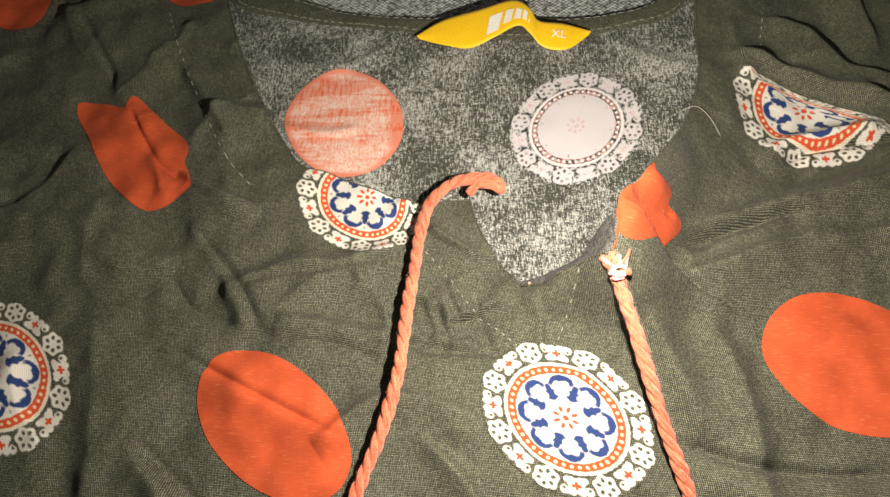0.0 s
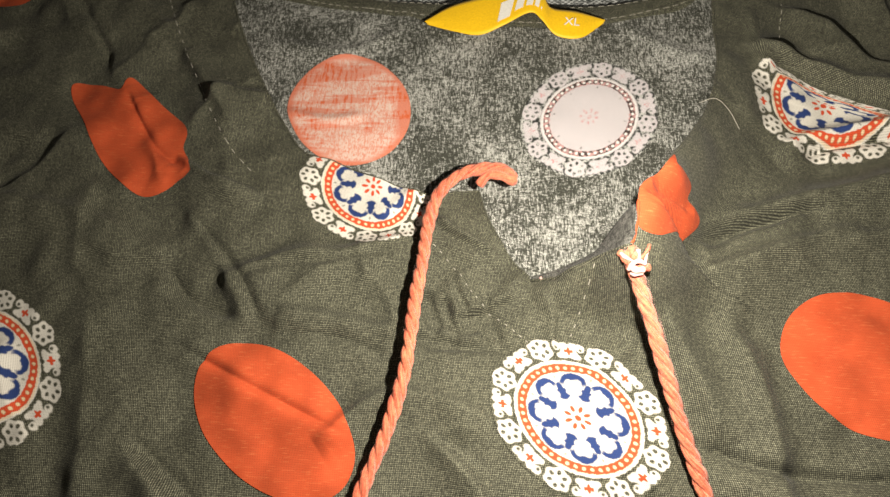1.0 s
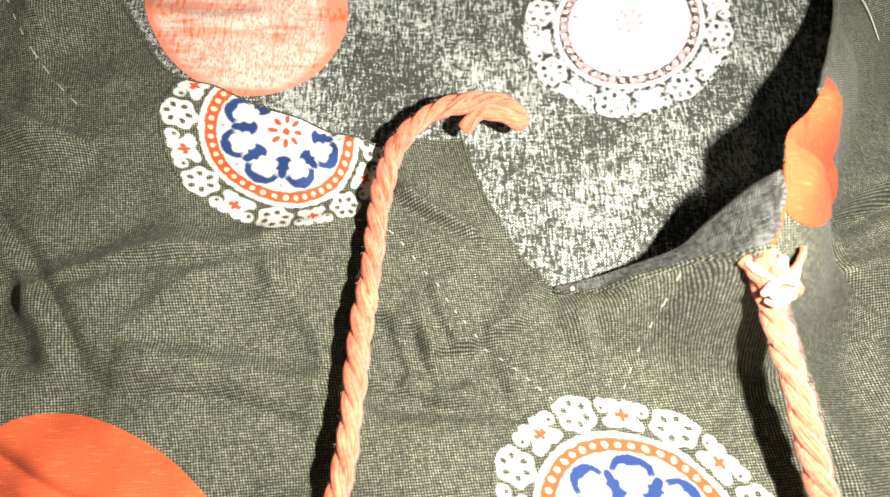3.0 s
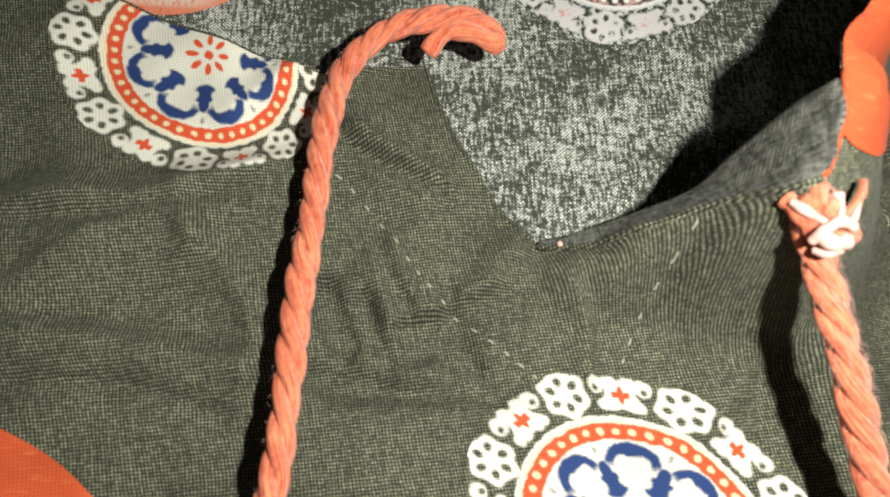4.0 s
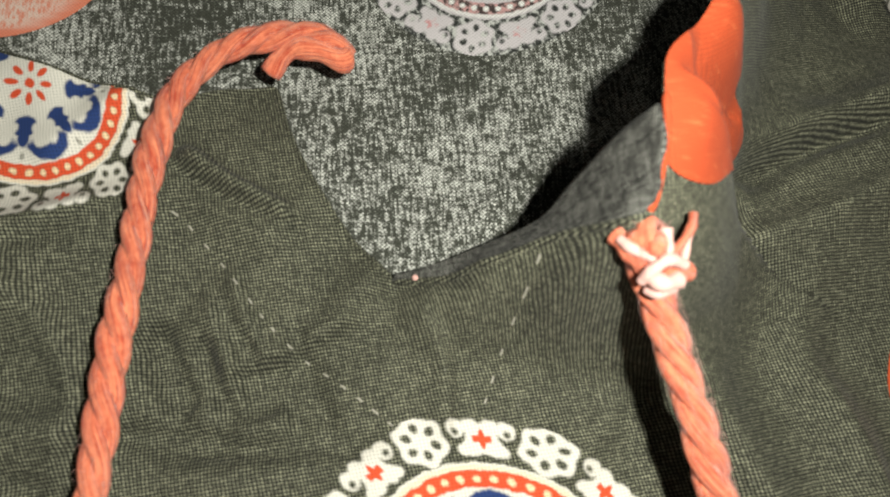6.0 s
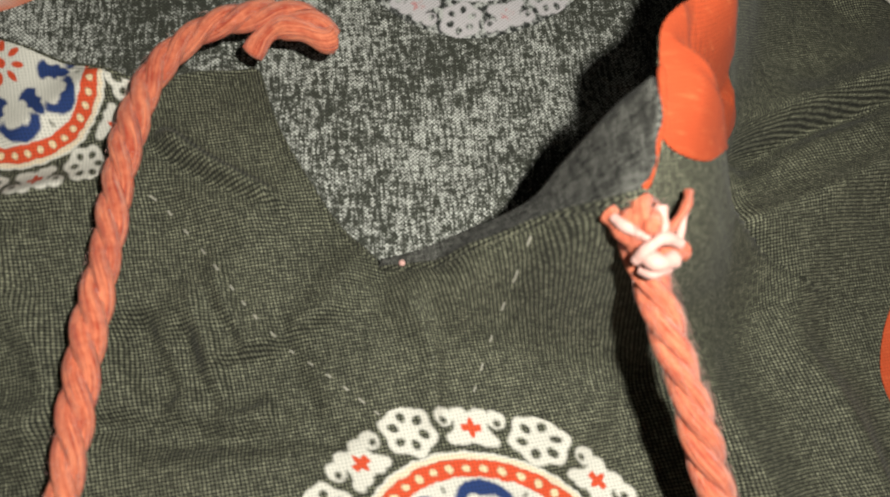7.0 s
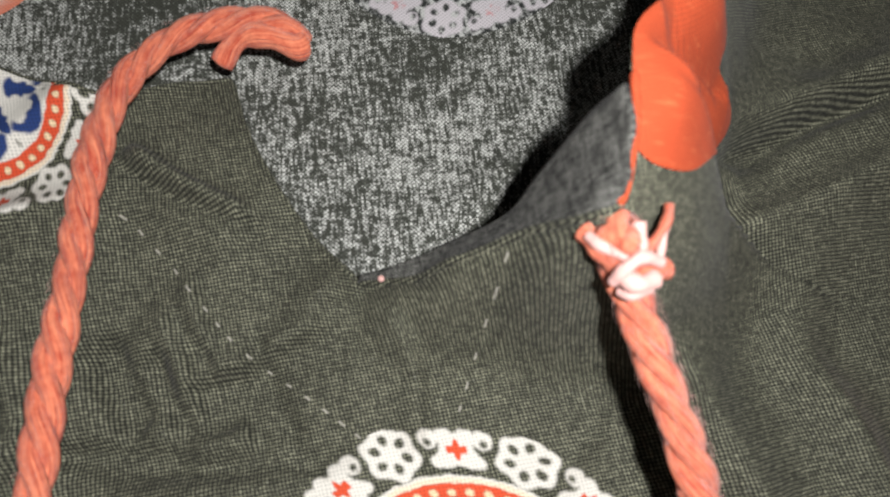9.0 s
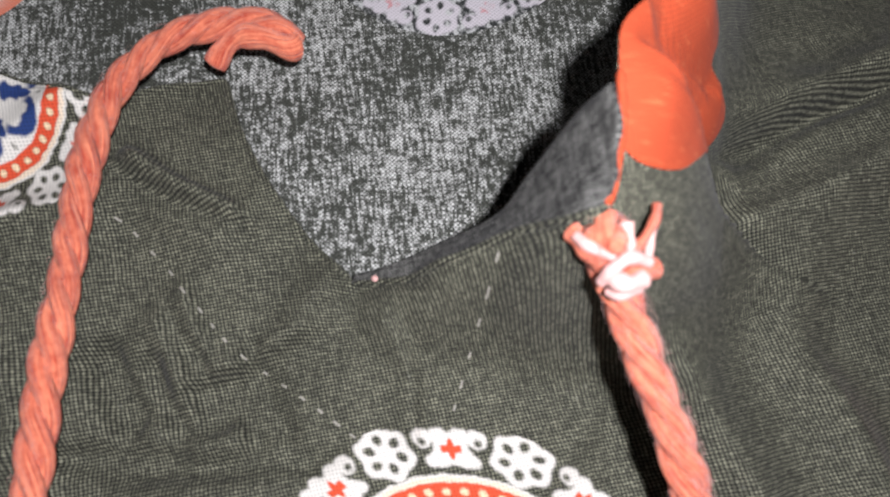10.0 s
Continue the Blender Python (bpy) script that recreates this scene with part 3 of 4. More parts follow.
def motif(name, centre, right, up, material, parent, label, high=front_z, outline=None, warp=None, turn=0.0, above=0.0003, hole=HOLE, steps=220, rows=60, rounding=50):
    """A printed figure: a thin skin on the cloth round a centre, cut where the cloth ends."""
    ang = np.linspace(0, 2 * math.pi, steps, endpoint=False)
    edge = np.ones(steps) if outline is None else np.interp(ang, np.linspace(0, 2 * math.pi, len(outline) + 1), list(outline) + [outline[0]])
    if outline is not None:
        for _ in range(rounding):
            edge = (np.roll(edge, 1) + edge + np.roll(edge, -1)) / 3

    def plan(u, v):
        if warp:
            u, v = warp(u, v)
        return centre[0] + u * right[0] + v * up[0], centre[1] + u * right[1] + v * up[1]

    rr = np.linspace(0, 1, 240)
    u, v = rr[:, None] * (edge * np.cos(ang)), rr[:, None] * (edge * np.sin(ang))
    x, y = plan(u, v)
    ok = np.ones(x.shape, bool) if hole is None else ~inside(hole, x, y)
    first = np.where(ok.any(0), rr[ok.argmax(0)], -1.0)
    last = rr[239 - ok[::-1].argmax(0)]
    good = first >= 0
    first = np.where(good, first, 0)
    t = np.linspace(0, 1, rows)[:, None]
    radius = first + t * (last - first)
    u, v = radius * (edge * np.cos(ang)), radius * (edge * np.sin(ang))
    x, y = plan(u, v)
    pts = np.stack([x, y, high(x, y) + above], -1)
    c, s = math.cos(radians(turn)), math.sin(radians(turn))
    uv = np.stack([u * c - v * s, u * s + v * c], -1)
    cols = np.arange(steps)
    idx = np.arange(rows * steps).reshape(rows, steps)
    nxt = (cols + 1) % steps
    both = good & good[nxt]
    quads = np.stack([idx[:-1][:, both], idx[:-1][:, nxt[both]], idx[1:][:, nxt[both]], idx[1:][:, both]], -1).reshape(-1, 4)
    quads = quads[:, ::-1]
    mesh = bpy.data.meshes.new(name)
    mesh.from_pydata(pts.reshape(-1, 3).tolist(), [], quads.tolist())
    layer = mesh.uv_layers.new(name="UVMap")
    layer.data.foreach_set("uv", uv.reshape(-1, 2)[quads.reshape(-1)].ravel())
    weave_layer(mesh, x, y, quads)
    return part(name, mesh, material, parent, label)


def stitches(name, line, high, parent, length=0.0015, gap=0.0016, label=""):
    """A run of separate sewn stitches along a plan line, as one seam."""
    line = np.asarray(line)[:, :2]
    run = np.concatenate([[0], np.cumsum(np.hypot(*np.diff(line, axis=0).T))])
    verts, faces, s = [], [], 0.0
    rng = np.random.RandomState(len(line))
    while s + length < run[-1]:
        ends = s, s + length * rng.uniform(0.75, 1.15)
        q = np.array([[np.interp(e, run, line[:, 0]), np.interp(e, run, line[:, 1])] for e in np.linspace(*ends, 5)])
        z = high(q[:, 0], q[:, 1]) + 0.00004 + 0.00016 * np.sin(np.linspace(0, math.pi, 5))
        d = q[-1] - q[0]
        side = np.array([-d[1], d[0]]) / (np.hypot(*d) + 1e-9) * 0.00012
        base = len(verts)
        for (a, b), h in zip(q, z):
            verts += [(a - side[0], b - side[1], h), (a, b, h + 0.00017), (a + side[0], b + side[1], h)]
        for k in range(4):
            for j in range(2):
                v = base + 3 * k + j
                faces.append((v, v + 3, v + 4, v + 1))
        s += length + gap * rng.uniform(0.7, 1.4)
    mesh = bpy.data.meshes.new(name)
    mesh.from_pydata(verts, [], faces)
    return tagged(part(name, mesh, STITCH, parent, label), kind="stuff")


# ---- the couch cover under the garment ----
def couch_cover():
    xs, ys = np.linspace(-0.9, 0.9, 120), np.linspace(-0.8, 0.8, 110)
    x, y = np.meshgrid(xs, ys)
    edge = np.maximum(np.abs(x) - 0.82, 0) + np.maximum(np.abs(y) - 0.72, 0)
    z = -0.0075 + 0.0004 * ripple(x, y, 2, 0.2) - 6.0 * edge ** 2
    ob = part("couch_cover", grid_mesh("couch_cover", np.stack([x, y, z], -1)), COVER, None)
    solid = ob.modifiers.new("thickness", "SOLIDIFY")
    solid.thickness, solid.offset = 0.10, -1.0
    return tagged(ob, "coarse grey and white woven upholstery under the garment", "upholstery", kind="structure")


couch_cover()

# ---- the garment ----
kurta = tagged(new("kurta"), "dark olive cotton kurta with printed medallions and orange dots, laid flat", "garment")
part("back_panel", sheet("back_panel", back_z, [BACK_HOLE]), WRONG, kurta, "wrong side of the cotton back with white warp showing through")
part("front_panel", sheet("front_panel", front_z, [HOLE]), COTTON, kurta, "creased dark olive printed cotton front with a lifted neckline")

# bound edges of the neck opening
part("neckline_binding", tube(over(SCOOP, front_z, -0.0001), 0.00045, 8), COTTON_TRIM, kurta)
part("slit_binding", tube(over(SLIT, front_z, -0.0001), 0.00045, 8), COTTON_TRIM, kurta)
part("neckline_binding", tube(over(RIDGE[105:], front_z, -0.0001), 0.00055, 8), COTTON_TRIM, kurta)


def back_neck_band():
    """The turned band along the back neck, with its two rows of stitching."""
    inner = smooth([(-0.112, 0.240), (-0.089, 0.2085), (-0.064, 0.1985), (-0.041, 0.1935), (-0.017, 0.1885), (0.005, 0.1845), (0.027, 0.1830), (0.050, 0.1835), (0.072, 0.1870), (0.095, 0.1960), (0.112, 0.240)])
    outer = np.array([BACK_NECK[int(round(k))] for k in np.linspace(2, len(BACK_NECK) - 3, len(inner))])
    t = np.linspace(0, 1, 12)[:, None, None]
    plan = inner[None] * (1 - t) + outer[None] * t
    z = back_z(plan[..., 0], plan[..., 1]) + 0.0002 + 0.0010 * np.sin(np.pi * t[..., 0]) ** 0.5
    band = part("neck_band", grid_mesh("neck_band", np.dstack([plan, z])), COTTON_TRIM, kurta, "plain dark turned band along the back neck")
    top = lambda x, y: back_z(x, y) + 0.00125
    stitches("stitching", (inner * 0.86 + outer * 0.14)[6:-6], top, band, 0.0022, 0.0012, "row of pale grey sewn stitches")
    stitches("stitching", (inner * 0.16 + outer * 0.84)[6:-6], top, band, 0.0022, 0.0012, "row of pale grey sewn stitches")


back_neck_band()


def slit_facing():
    """The inner facing of the slit, turned up with the lifted corner."""
    high = smooth([(0.0278, 0.0762, 0.0030), (0.0340, 0.0766, 0.0065), (0.0398, 0.0773, 0.0112), (0.0452, 0.0777, 0.0185), (0.0476, 0.0795, 0.0250), (0.0502, 0.0809, 0.0342), (0.0520, 0.0808, 0.0405)], 8)
    low = over(RIDGE[:52], front_z, 0.0005)
    low = np.column_stack([np.interp(np.linspace(0, 1, len(high)), np.linspace(0, 1, len(low)), low[:, j]) for j in range(3)])
    t = np.linspace(0, 1, 14)[:, None, None]
    k = np.linspace(0, 1, len(low))[None, :, None]
    pts = low[None] * (1 - t) + high[None] * t
    pts = pts + np.array([0.0004, -0.0010, 0.0010]) * (np.sin(np.pi * t) * k ** 2 + 0.30 * np.sin(9 * t + 7 * k) * k * np.sin(np.pi * t))
    laid = np.stack(np.meshgrid(np.linspace(0, 0.016, 14), np.linspace(0, 0.036, len(low)), indexing="ij"), -1)
    ob = part("slit_facing", grid_mesh("slit_facing", pts, laid), GREY_FACING, kurta, "plain charcoal cotton facing turned up at the slit")
    solid = ob.modifiers.new("thickness", "SOLIDIFY")
    solid.thickness, solid.offset = 0.0005, 0.0
    part("slit_binding", tube(low, 0.0005, 8), COTTON_TRIM, kurta)
    fold = over(RIDGE[49:78], front_z, 0.0007)
    part("neckline_piping", tube(fold, 0.00042, 8), ORANGE_TRIM, kurta, "narrow orange turned edge")
    bead = bmesh.new()
    bmesh.ops.create_icosphere(bead, subdivisions=2, radius=0.00042)
    for v in bead.verts:
        v.co = Vector((v.co.x * 1.2, v.co.y, v.co.z * 0.8)) + Vector((0.0306, 0.0752, float(front_z(0.0306, 0.0752)) + 0.0012)) + 0.00015 * Vector((noise.noise(v.co * 4000), noise.noise(v.co * 3000), 0))
    part("bar_tack", bead, WRAP, kurta, "small pale thread tack at the tip of the slit")


def facing_material():
    n = Nodes("charcoal_facing")
    high, yarn = weave(n, 20.0, "UV")
    f = n.m("MULTIPLY", n.m("POWER", high, 1.5), n.ramp(yarn, 0.3, 0.7))
    return n.finish(n.mix(f, (0.009, 0.009, 0.008), (0.30, 0.295, 0.27)), 0.85, high, 0.000008, 0.2, 0.03)


GREY_FACING = facing_material()
slit_facing()


def polar(centre, points, count=72):
    """The outline round a centre through the points, as distances at equal angles."""
    p = smooth([*points, points[0]], 6)[:-1] - np.array(centre)
    ang = np.arctan2(p[:, 1], p[:, 0]) % (2 * math.pi)
    order = np.argsort(ang)
    return list(np.interp(np.linspace(0, 2 * math.pi, count, endpoint=False), ang[order], np.hypot(*p.T)[order], period=2 * math.pi))


# printed figures
FIGURE = "printed lace medallion in white, red and navy"
DOT = "printed orange dot"
motif("printed_medallion", (0.0398, 0.0340), (0.0248, -0.0032), (-0.0032, 0.0226), LACE, kurta, FIGURE, turn=25)
motif("printed_medallion", (-0.1395, 0.0470), (0.0272, -0.0045), (-0.0045, 0.0255), LACE, kurta, FIGURE, turn=9)
motif("printed_medallion", (-0.0236, 0.1090), (0.0254, -0.0023), (-0.0021, 0.0224), LACE, kurta, "lace medallion print cut in half by the neckline", turn=7,
      warp=lambda u, v: (np.where(u > 0, u * 0.80, u), v))
motif("printed_medallion", (0.1300, 0.1420), (0.0268, -0.0010), (0.0008, 0.0248), LACE, kurta, "lace medallion print half lost in a fold", turn=15,
      warp=lambda u, v: (u, np.where(v < 0.04 - 0.6 * u, v, 0.04 - 0.6 * u + (v - 0.04 + 0.6 * u) * 0.22)))
motif("printed_dot", (-0.0473, 0.0318), (0.0243, -0.0058), (-0.0058, 0.0224), ORANGE, kurta, DOT,
      outline=[1.0, 0.98, 0.97, 0.98, 1.0, 0.98, 0.95, 0.99])
motif("printed_dot", (0.1262, 0.0500), (0.0252, -0.0020), (-0.0018, 0.0226), ORANGE, kurta, DOT, outline=[1.0, 0.97, 0.97, 1.02, 1.06, 1.0, 0.95, 0.98])
motif("printed_dot", (-0.1125, 0.1320), (1, 0), (0, 1), ORANGE, kurta, "orange dot print broken by creases", rounding=3,
      outline=polar((-0.1125, 0.1320), [(-0.140, 0.155), (-0.128, 0.153), (-0.119, 0.150), (-0.1175, 0.156), (-0.104, 0.144), (-0.092, 0.133), (-0.0925, 0.125), (-0.087, 0.116), (-0.095, 0.109), (-0.103, 0.106), (-0.112, 0.112), (-0.121, 0.121), (-0.130, 0.136), (-0.139, 0.148)]))
motif("printed_dot", (-0.1800, 0.2130), (0.0130, -0.0100), (0.0080, 0.0150), ORANGE, kurta, DOT)
motif("printed_dot", (-0.1040, 0.2190), (0.0150, 0.001), (0.0, 0.0150), ORANGE, kurta, DOT)
motif("printed_dot", (0.0605, 0.0860), (1, 0), (0, 1), ORANGE, kurta, "puckered orange dot print on the lifted neckline edge", rounding=3, above=0.0004,
      outline=polar((0.0605, 0.0860), [(0.0515, 0.0780), (0.0515, 0.0835), (0.0525, 0.0880), (0.0580, 0.0940), (0.0625, 0.0995), (0.0664, 0.1018), (0.0649, 0.0958), (0.0717, 0.0961), (0.0730, 0.0950), (0.0706, 0.0916), (0.0759, 0.0914), (0.0765, 0.0880), (0.0627, 0.0771), (0.0582, 0.0748), (0.0544, 0.0748), (0.0528, 0.0759)]))
motif("printed_medallion", (0.0505, 0.1405), (0.0243, 0.0020), (0.0020, 0.0246), LACE_FADED, kurta, "lace medallion print showing faintly on the wrong side", back_z, turn=12, hole=None)
motif("printed_dot", (-0.0358, 0.1455), (0.0226, -0.0015), (-0.0015, 0.0248), PALE, kurta, "orange dot print showing pale on the wrong side", back_z,
      outline=[0.99, 1.0, 0.98, 0.99, 1.0, 1.0, 0.97, 0.98, 1.05, 0.98, 0.99, 1.0, 1.0, 0.99, 1.0, 1.0], hole=None)

# sewn lines of the inner neck facing
stitches("stitching", smooth([(-0.113, 0.200), (-0.109, 0.190), (-0.096, 0.162), (-0.077, 0.128), (-0.063, 0.112)]), front_z, kurta, 0.0022, 0.0026, "faint row of sewn stitches")
stitches("stitching", smooth([(-0.033, 0.0905), (-0.018, 0.0900), (-0.0044, 0.0884), (0.0017, 0.0825), (0.0057, 0.0771), (0.0107, 0.0700), (0.0146, 0.0659), (0.0210, 0.0606), (0.0266, 0.0555)]), front_z, kurta, 0.0010, 0.0019, "row of pale sewn stitches")
stitches("stitching", smooth([(0.0440, 0.0725), (0.0428, 0.0678), (0.0409, 0.0623), (0.0389, 0.0576), (0.0380, 0.0556)]), front_z, kurta, 0.0009, 0.0022, "faint row of sewn stitches")
stitches("stitching", smooth([(0.122, 0.185), (0.1185, 0.170), (0.117, 0.160)]), front_z, kurta, 0.0018, 0.0024, "faint row of sewn stitches")

# a loose thread over the lifted edge
part("loose_thread", tube(smooth([(0.0815, 0.1305, 0.0175), (0.0865, 0.1316, 0.0182), (0.0915, 0.1296, float(front_z(0.0915, 0.1296)) + 0.0014), (0.0955, 0.1250, float(front_z(0.0955, 0.1250)) + 0.0006)]), 0.00011, 5), STITCH, kurta, "loose curled sewing thread")


# ---- brand and size tag at the back neck ----
def neck_tag():
    top = smooth([(-0.0095, 0.1825, 0.0012), (0.001, 0.1885, 0.0030), (0.016, 0.1915, 0.0052), (0.0285, 0.1950, 0.0060), (0.0350, 0.1900, 0.0062), (0.0385, 0.1855, 0.0040), (0.0480, 0.1850, 0.0025), (0.0585, 0.1820, 0.0010)], 10)
    low = smooth([(-0.0085, 0.1815, 0.0004), (0.002, 0.1770, 0.0015), (0.0115, 0.1745, 0.0022), (0.0205, 0.1770, 0.0046), (0.0300, 0.1815, 0.0060), (0.0345, 0.1785, 0.0052), (0.0400, 0.1740, 0.0018), (0.0490, 0.1735, 0.0010), (0.0580, 0.1810, 0.0002)], 10)
    k = np.linspace(0, 1, 90)
    top = np.array([[np.interp(s, np.linspace(0, 1, len(top)), top[:, j]) for j in range(3)] for s in k])
    low = np.array([[np.interp(s, np.linspace(0, 1, len(low)), low[:, j]) for j in range(3)] for s in k])

    def at(s, t, above=0.0):
        a = np.array([np.interp(s, k, top[:, j]) for j in range(3)])
        b = np.array([np.interp(s, k, low[:, j]) for j in range(3)])
        return a * (1 - t) + b * t + np.array([0, 0, above])

    t = np.linspace(0, 1, 10)[:, None, None]
    pts = top[None] * (1 - t) + low[None] * t
    pts[..., 2] += 0.0004 * np.sin(np.pi * t[..., 0])
    ob = part("neck_tag", grid_mesh("neck_tag", pts[::-1]), YELLOW, kurta, "bent bright yellow woven tag sewn at the back neck")
    solid = ob.modifiers.new("thickness", "SOLIDIFY")
    solid.thickness, solid.offset = 0.0003, -1.0
    # lettering of the maker as plain bars: round mark, then four bars
    for s0, s1, t0, t1 in ((0.335, 0.395, 0.36, 0.86), (0.412, 0.452, 0.36, 0.76), (0.468, 0.510, 0.34, 0.74), (0.527, 0.566, 0.30, 0.72), (0.590, 0.603, 0.55, 0.66)):
        patch = np.array([[at(s, t, 0.00055) for s in np.linspace(s0, s1, 6)] for t in np.linspace(t1, t0, 6)])
        part("lettering_bar", grid_mesh("lettering_bar", patch), WHITE, ob)
    # size
    curve = bpy.data.curves.new("size_text", "FONT")
    curve.body, curve.size, curve.extrude, curve.align_x = "XL", 0.0048, 0.00005, "CENTER"
    holder = new("size_text", curve)
    bpy.context.view_layer.update()
    mesh = bpy.data.meshes.new_from_object(holder.evaluated_get(bpy.context.evaluated_depsgraph_get()))
    bpy.data.objects.remove(holder)
    text = part("size_text", mesh, WHITE, ob, "white size mark XL")
    mesh.polygons.foreach_set("use_smooth", [False] * len(mesh.polygons))
    text.matrix_basis = Matrix.Translation((0.0455, 0.1775, 0.0032)) @ Euler((radians(6), 0, radians(-8))).to_matrix().to_4x4()


neck_tag()


# ---- the two tie cords ----
def plies(line, radius, pitch, parent, phase=0.0, count=3):
    """Twisted plies round a line."""
    p = np.asarray(line, float)
    run = np.concatenate([[0], np.cumsum(np.linalg.norm(np.diff(p, axis=0), axis=1))])
    s = np.arange(0, run[-1], 0.0005)
    p = np.column_stack([np.interp(s, run, p[:, j]) for j in range(3)])
    tan = np.gradient(p, axis=0)
    tan /= np.linalg.norm(tan, axis=1)[:, None]
    side = np.cross(tan, [0, 0, 1.0])
    side /= np.linalg.norm(side, axis=1)[:, None] + 1e-9
    top = np.cross(side, tan)
    slow = 1 + 0.06 * np.sin(s * 210 + phase) + 0.04 * np.sin(s * 530)
    for k in range(count):
        ang = phase + 2 * math.pi * (s / pitch + k / count)
        off = radius * 0.45 * slow
        line3 = p + off[:, None] * (np.cos(ang)[:, None] * side + np.sin(ang)[:, None] * top)
        part("ply", tube(line3, radius * 0.61 * slow, 12), CORD, parent)


def fibres(line, radius, count, length, parent, seed):
    """Loose hairs standing off a cord, as one fuzz."""
    rng = np.random.RandomState(seed)
    verts, faces = [], []
    p = np.asarray(line, float)
    for _ in range(count):
        k = rng.randint(1, len(p) - 1)
        t = p[k + 1] - p[k - 1]
        t /= np.linalg.norm(t)
        out = np.cross(t, rng.normal(size=3))
        out /= np.linalg.norm(out)
        out[2] = abs(out[2])
        q, d = p[k] + out * radius * 0.9, out + t * rng.uniform(-1.2, 1.2)
        ln = length * rng.uniform(0.4, 1.2)
        w = np.cross(d, [0.3, 0.2, 1.0])
        w = w / (np.linalg.norm(w) + 1e-9) * 0.000022
        base = len(verts)
        for j in range(4):
            c = q + d * ln * j / 3 + (t * 0.7 - out * 0.6) * ln * (j / 3) ** 2
            f = 1 - j / 3.2
            verts += [tuple(c - w * f), tuple(c + w * f), tuple(c + np.array([0, 0, 0.00006 * f]))]
        for j in range(3):
            for a, b in ((0, 1), (1, 2), (2, 0)):
                faces.append((base + 3 * j + a, base + 3 * j + b, base + 3 * j + 3 + b, base + 3 * j + 3 + a))
    mesh = bpy.data.meshes.new("fuzz")
    mesh.from_pydata(verts, [], faces)
    tagged(part("fuzz", mesh, WRAP, parent), kind="stuff")


def left_cord():
    holder = new("tie_cord")
    holder.parent = kurta
    tagged(holder, "coral twisted cotton cord tied at the slit")
    line = smooth([(0.0228, 0.1083, 0.0040), (0.0200, 0.1112, 0.0050), (0.0140, 0.1120, 0.0055), (0.0060, 0.1098, 0.0055), (0.0000, 0.1045, 0.0052), (-0.0030, 0.0980, 0.0050), (-0.0050, 0.0885, 0.0048), (-0.0062, 0.0780, 0.0046), (-0.0080, 0.0660, 0.0044), (-0.0092, 0.0520, 0.0044), (-0.0105, 0.0420, 0.0042), (-0.0145, 0.0260, 0.0042), (-0.0195, 0.0120, 0.0042), (-0.0265, -0.0120, 0.0042), (-0.0285, -0.0500, 0.0042)])
    low = front_z(line[:, 0], line[:, 1]) + 0.0024
    bow = np.sin(math.pi * np.clip(np.linspace(-0.5, 1, len(line)), 0, 1))
    line[:, 0] += 0.0012 * bow
    line[:, 2] = np.maximum(line[:, 2] + 0.0030 + 0.0030 * bow, low)
    plies(line, 0.00195, 0.0145, holder)
    short = smooth([(0.0228, 0.1086, 0.0072), (0.0216, 0.1082, 0.0078), (0.0186, 0.1094, 0.0084), (0.0156, 0.1099, 0.0082), (0.0134, 0.1088, 0.0076), (0.0114, 0.1066, 0.0064)])
    part("cord_end", tube(short, [0.0019 + 0.0002 * math.sin(k * 0.3) - 0.00001 * k for k in range(len(short))], 12), CORD, holder, "short turned-back cord end")
    fibres(line, 0.0021, 520, 0.0009, holder, 4)


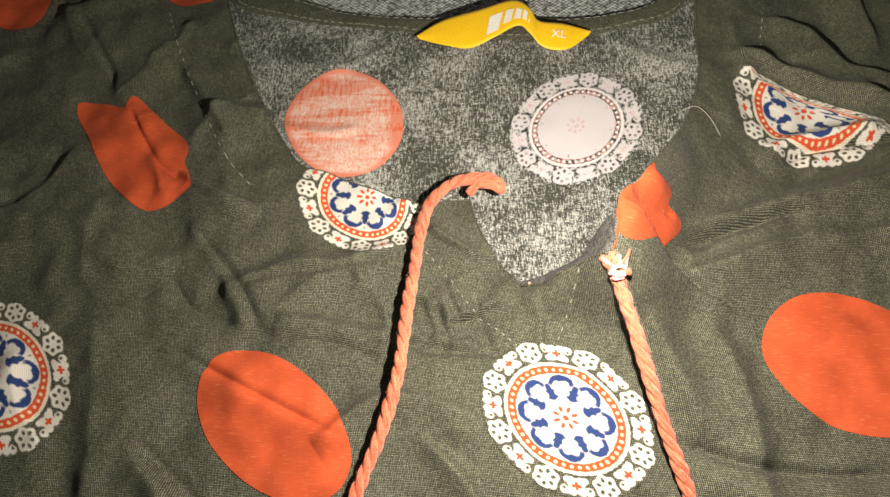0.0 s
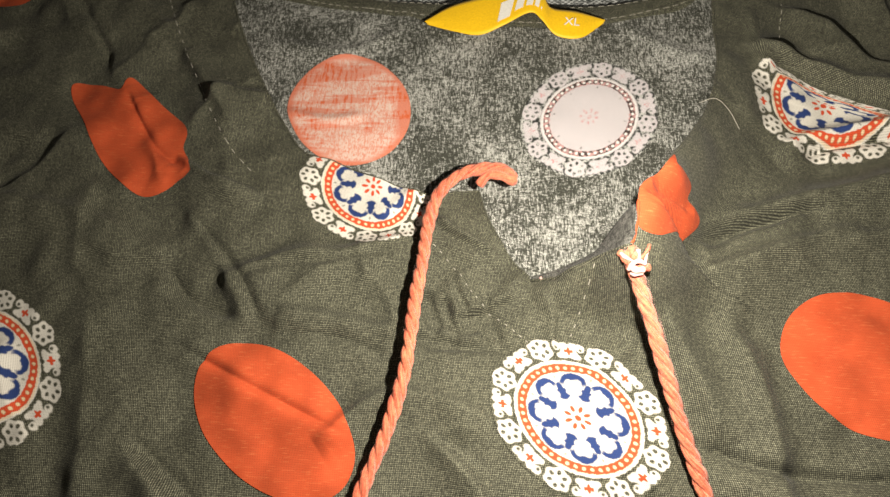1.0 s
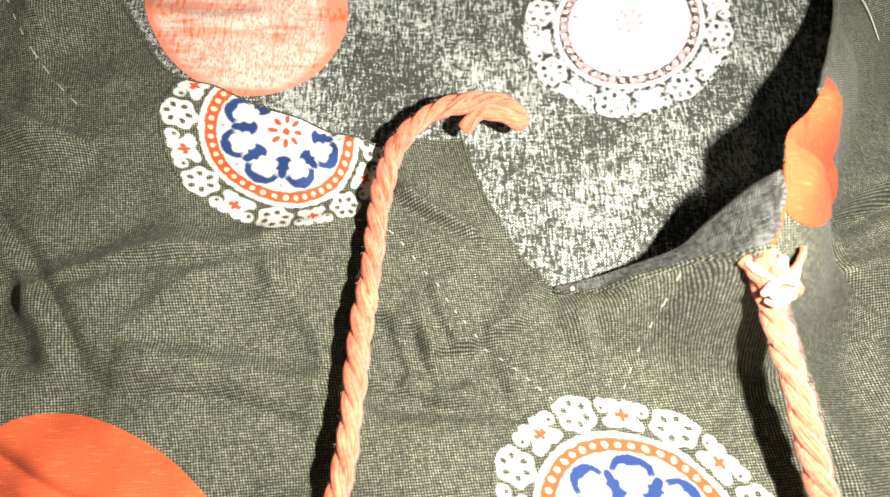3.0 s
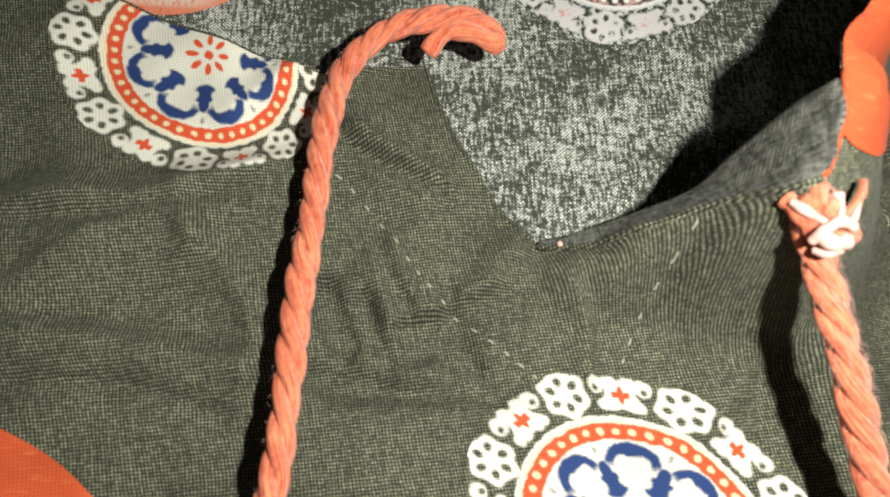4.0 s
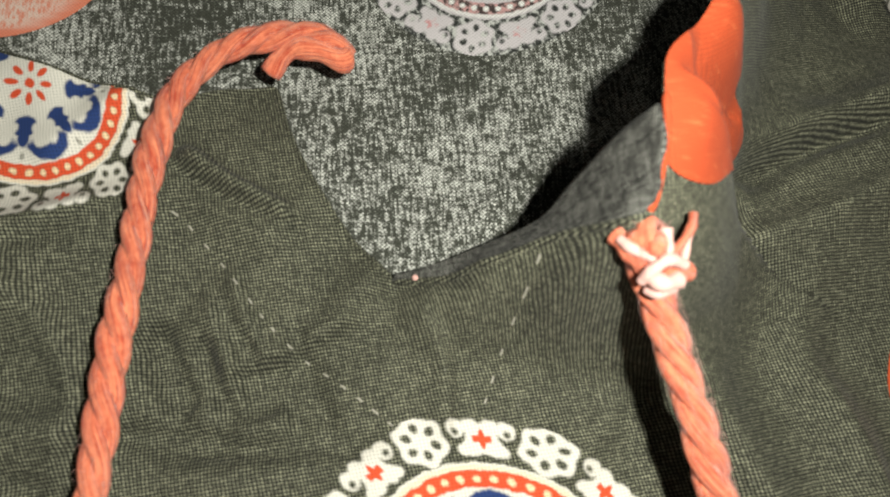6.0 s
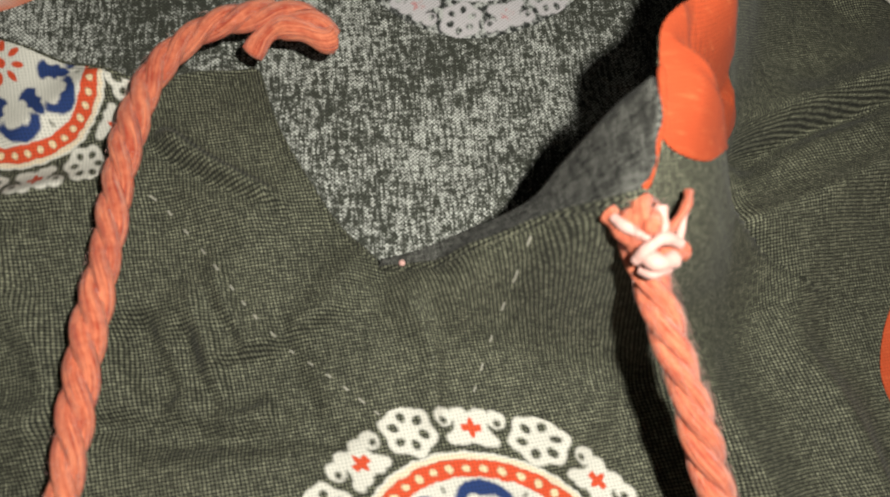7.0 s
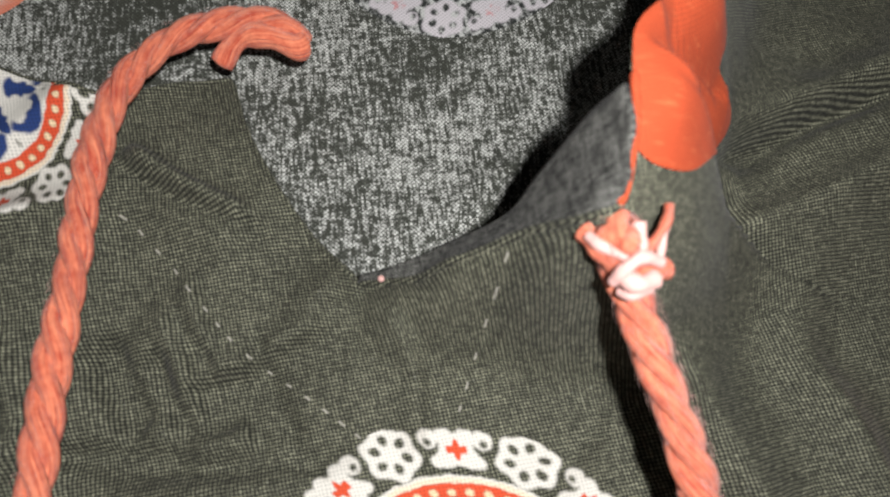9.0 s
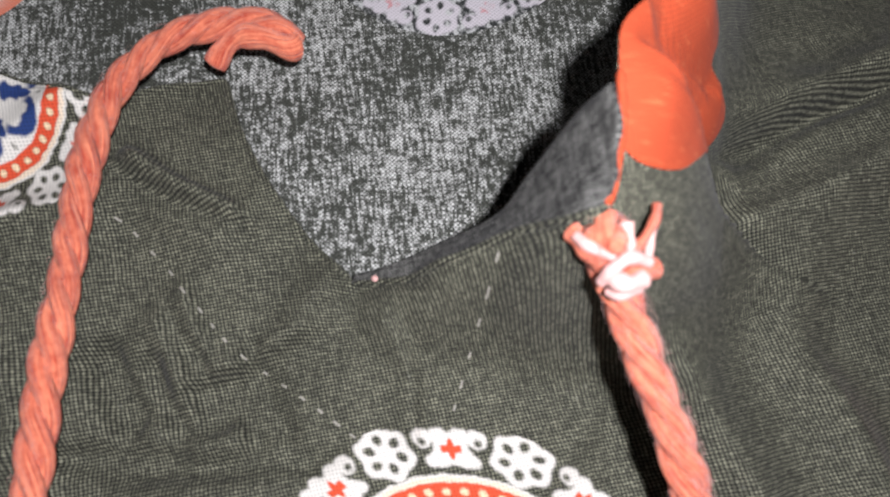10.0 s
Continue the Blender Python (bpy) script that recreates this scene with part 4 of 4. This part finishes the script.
def right_cord():
    holder = new("tie_cord")
    holder.parent = kurta
    tagged(holder, "coral twisted cotton cord knotted to the lifted corner")
    line = smooth([(0.0512, 0.0700, 0.0318), (0.0520, 0.0686, 0.0312), (0.0534, 0.0655, 0.0290), (0.0547, 0.0612, 0.0275), (0.0562, 0.0567, 0.0258), (0.0577, 0.0523, 0.0240), (0.0593, 0.0470, 0.0215), (0.0614, 0.0400, 0.0185), (0.0652, 0.0280, 0.0130), (0.0700, 0.0150, 0.0075), (0.0735, 0.0000, 0.0040), (0.0755, -0.0300, 0.0034)])
    line[:, 2] = np.maximum(line[:, 2], front_z(line[:, 0], line[:, 1]) + 0.0021)
    plies(line, 0.00195, 0.0145, holder, 1.0)
    fibres(line, 0.0021, 900, 0.0013, holder, 9)
    knot = new("knot")
    knot.parent = holder
    tagged(knot, "pale pink thread knot binding the cord end")
    for name, material, radius, points in (
            ("cord_end", CORD, 0.00115, [(0.0491, 0.0709, 0.0322), (0.0498, 0.0693, 0.0328), (0.0515, 0.0675, 0.0322)]),
            ("cord_end", CORD, 0.00110, [(0.0516, 0.0714, 0.0343), (0.0511, 0.0697, 0.0346), (0.0516, 0.0678, 0.0330)]),
            ("cord_end", CORD, 0.00105, [(0.0560, 0.0668, 0.0318), (0.0544, 0.0663, 0.0324), (0.0529, 0.0662, 0.0318)]),
            ("wrap", WRAP, 0.00055, [(0.0487, 0.0701, 0.0334), (0.0498, 0.0685, 0.0343), (0.0519, 0.0676, 0.0340)]),
            ("wrap", WRAP, 0.00060, [(0.0504, 0.0656, 0.0326), (0.0513, 0.0664, 0.0345), (0.0528, 0.0671, 0.0350), (0.0549, 0.0667, 0.0340)]),
            ("wrap", WRAP, 0.00085, [(0.0511, 0.0664, 0.0330), (0.0523, 0.0651, 0.0338), (0.0544, 0.0656, 0.0330)]),
            ("wrap", WRAP, 0.00050, [(0.0512, 0.0651, 0.0316), (0.0523, 0.0644, 0.0325), (0.0544, 0.0651, 0.0318)]),
            ("thread_tail", WRAP, 0.00062, [(0.0529, 0.0676, 0.0340), (0.0529, 0.0688, 0.0350), (0.0529, 0.0703, 0.0352)]),
            ("thread_tail", WRAP, 0.00038, [(0.0547, 0.0670, 0.0338), (0.0549, 0.0685, 0.0348), (0.0554, 0.0700, 0.0352)]),
            ("thread_tail", CORD, 0.00046, [(0.0534, 0.0676, 0.0340), (0.0543, 0.0687, 0.0352), (0.0554, 0.0702, 0.0356), (0.0559, 0.0716, 0.0355)])):
        path = smooth(points)
        part(name, tube(path, radius * (1 + 0.12 * np.sin(np.arange(len(path)) * 0.5 + len(name))), 12), material, knot)


left_cord()
right_cord()
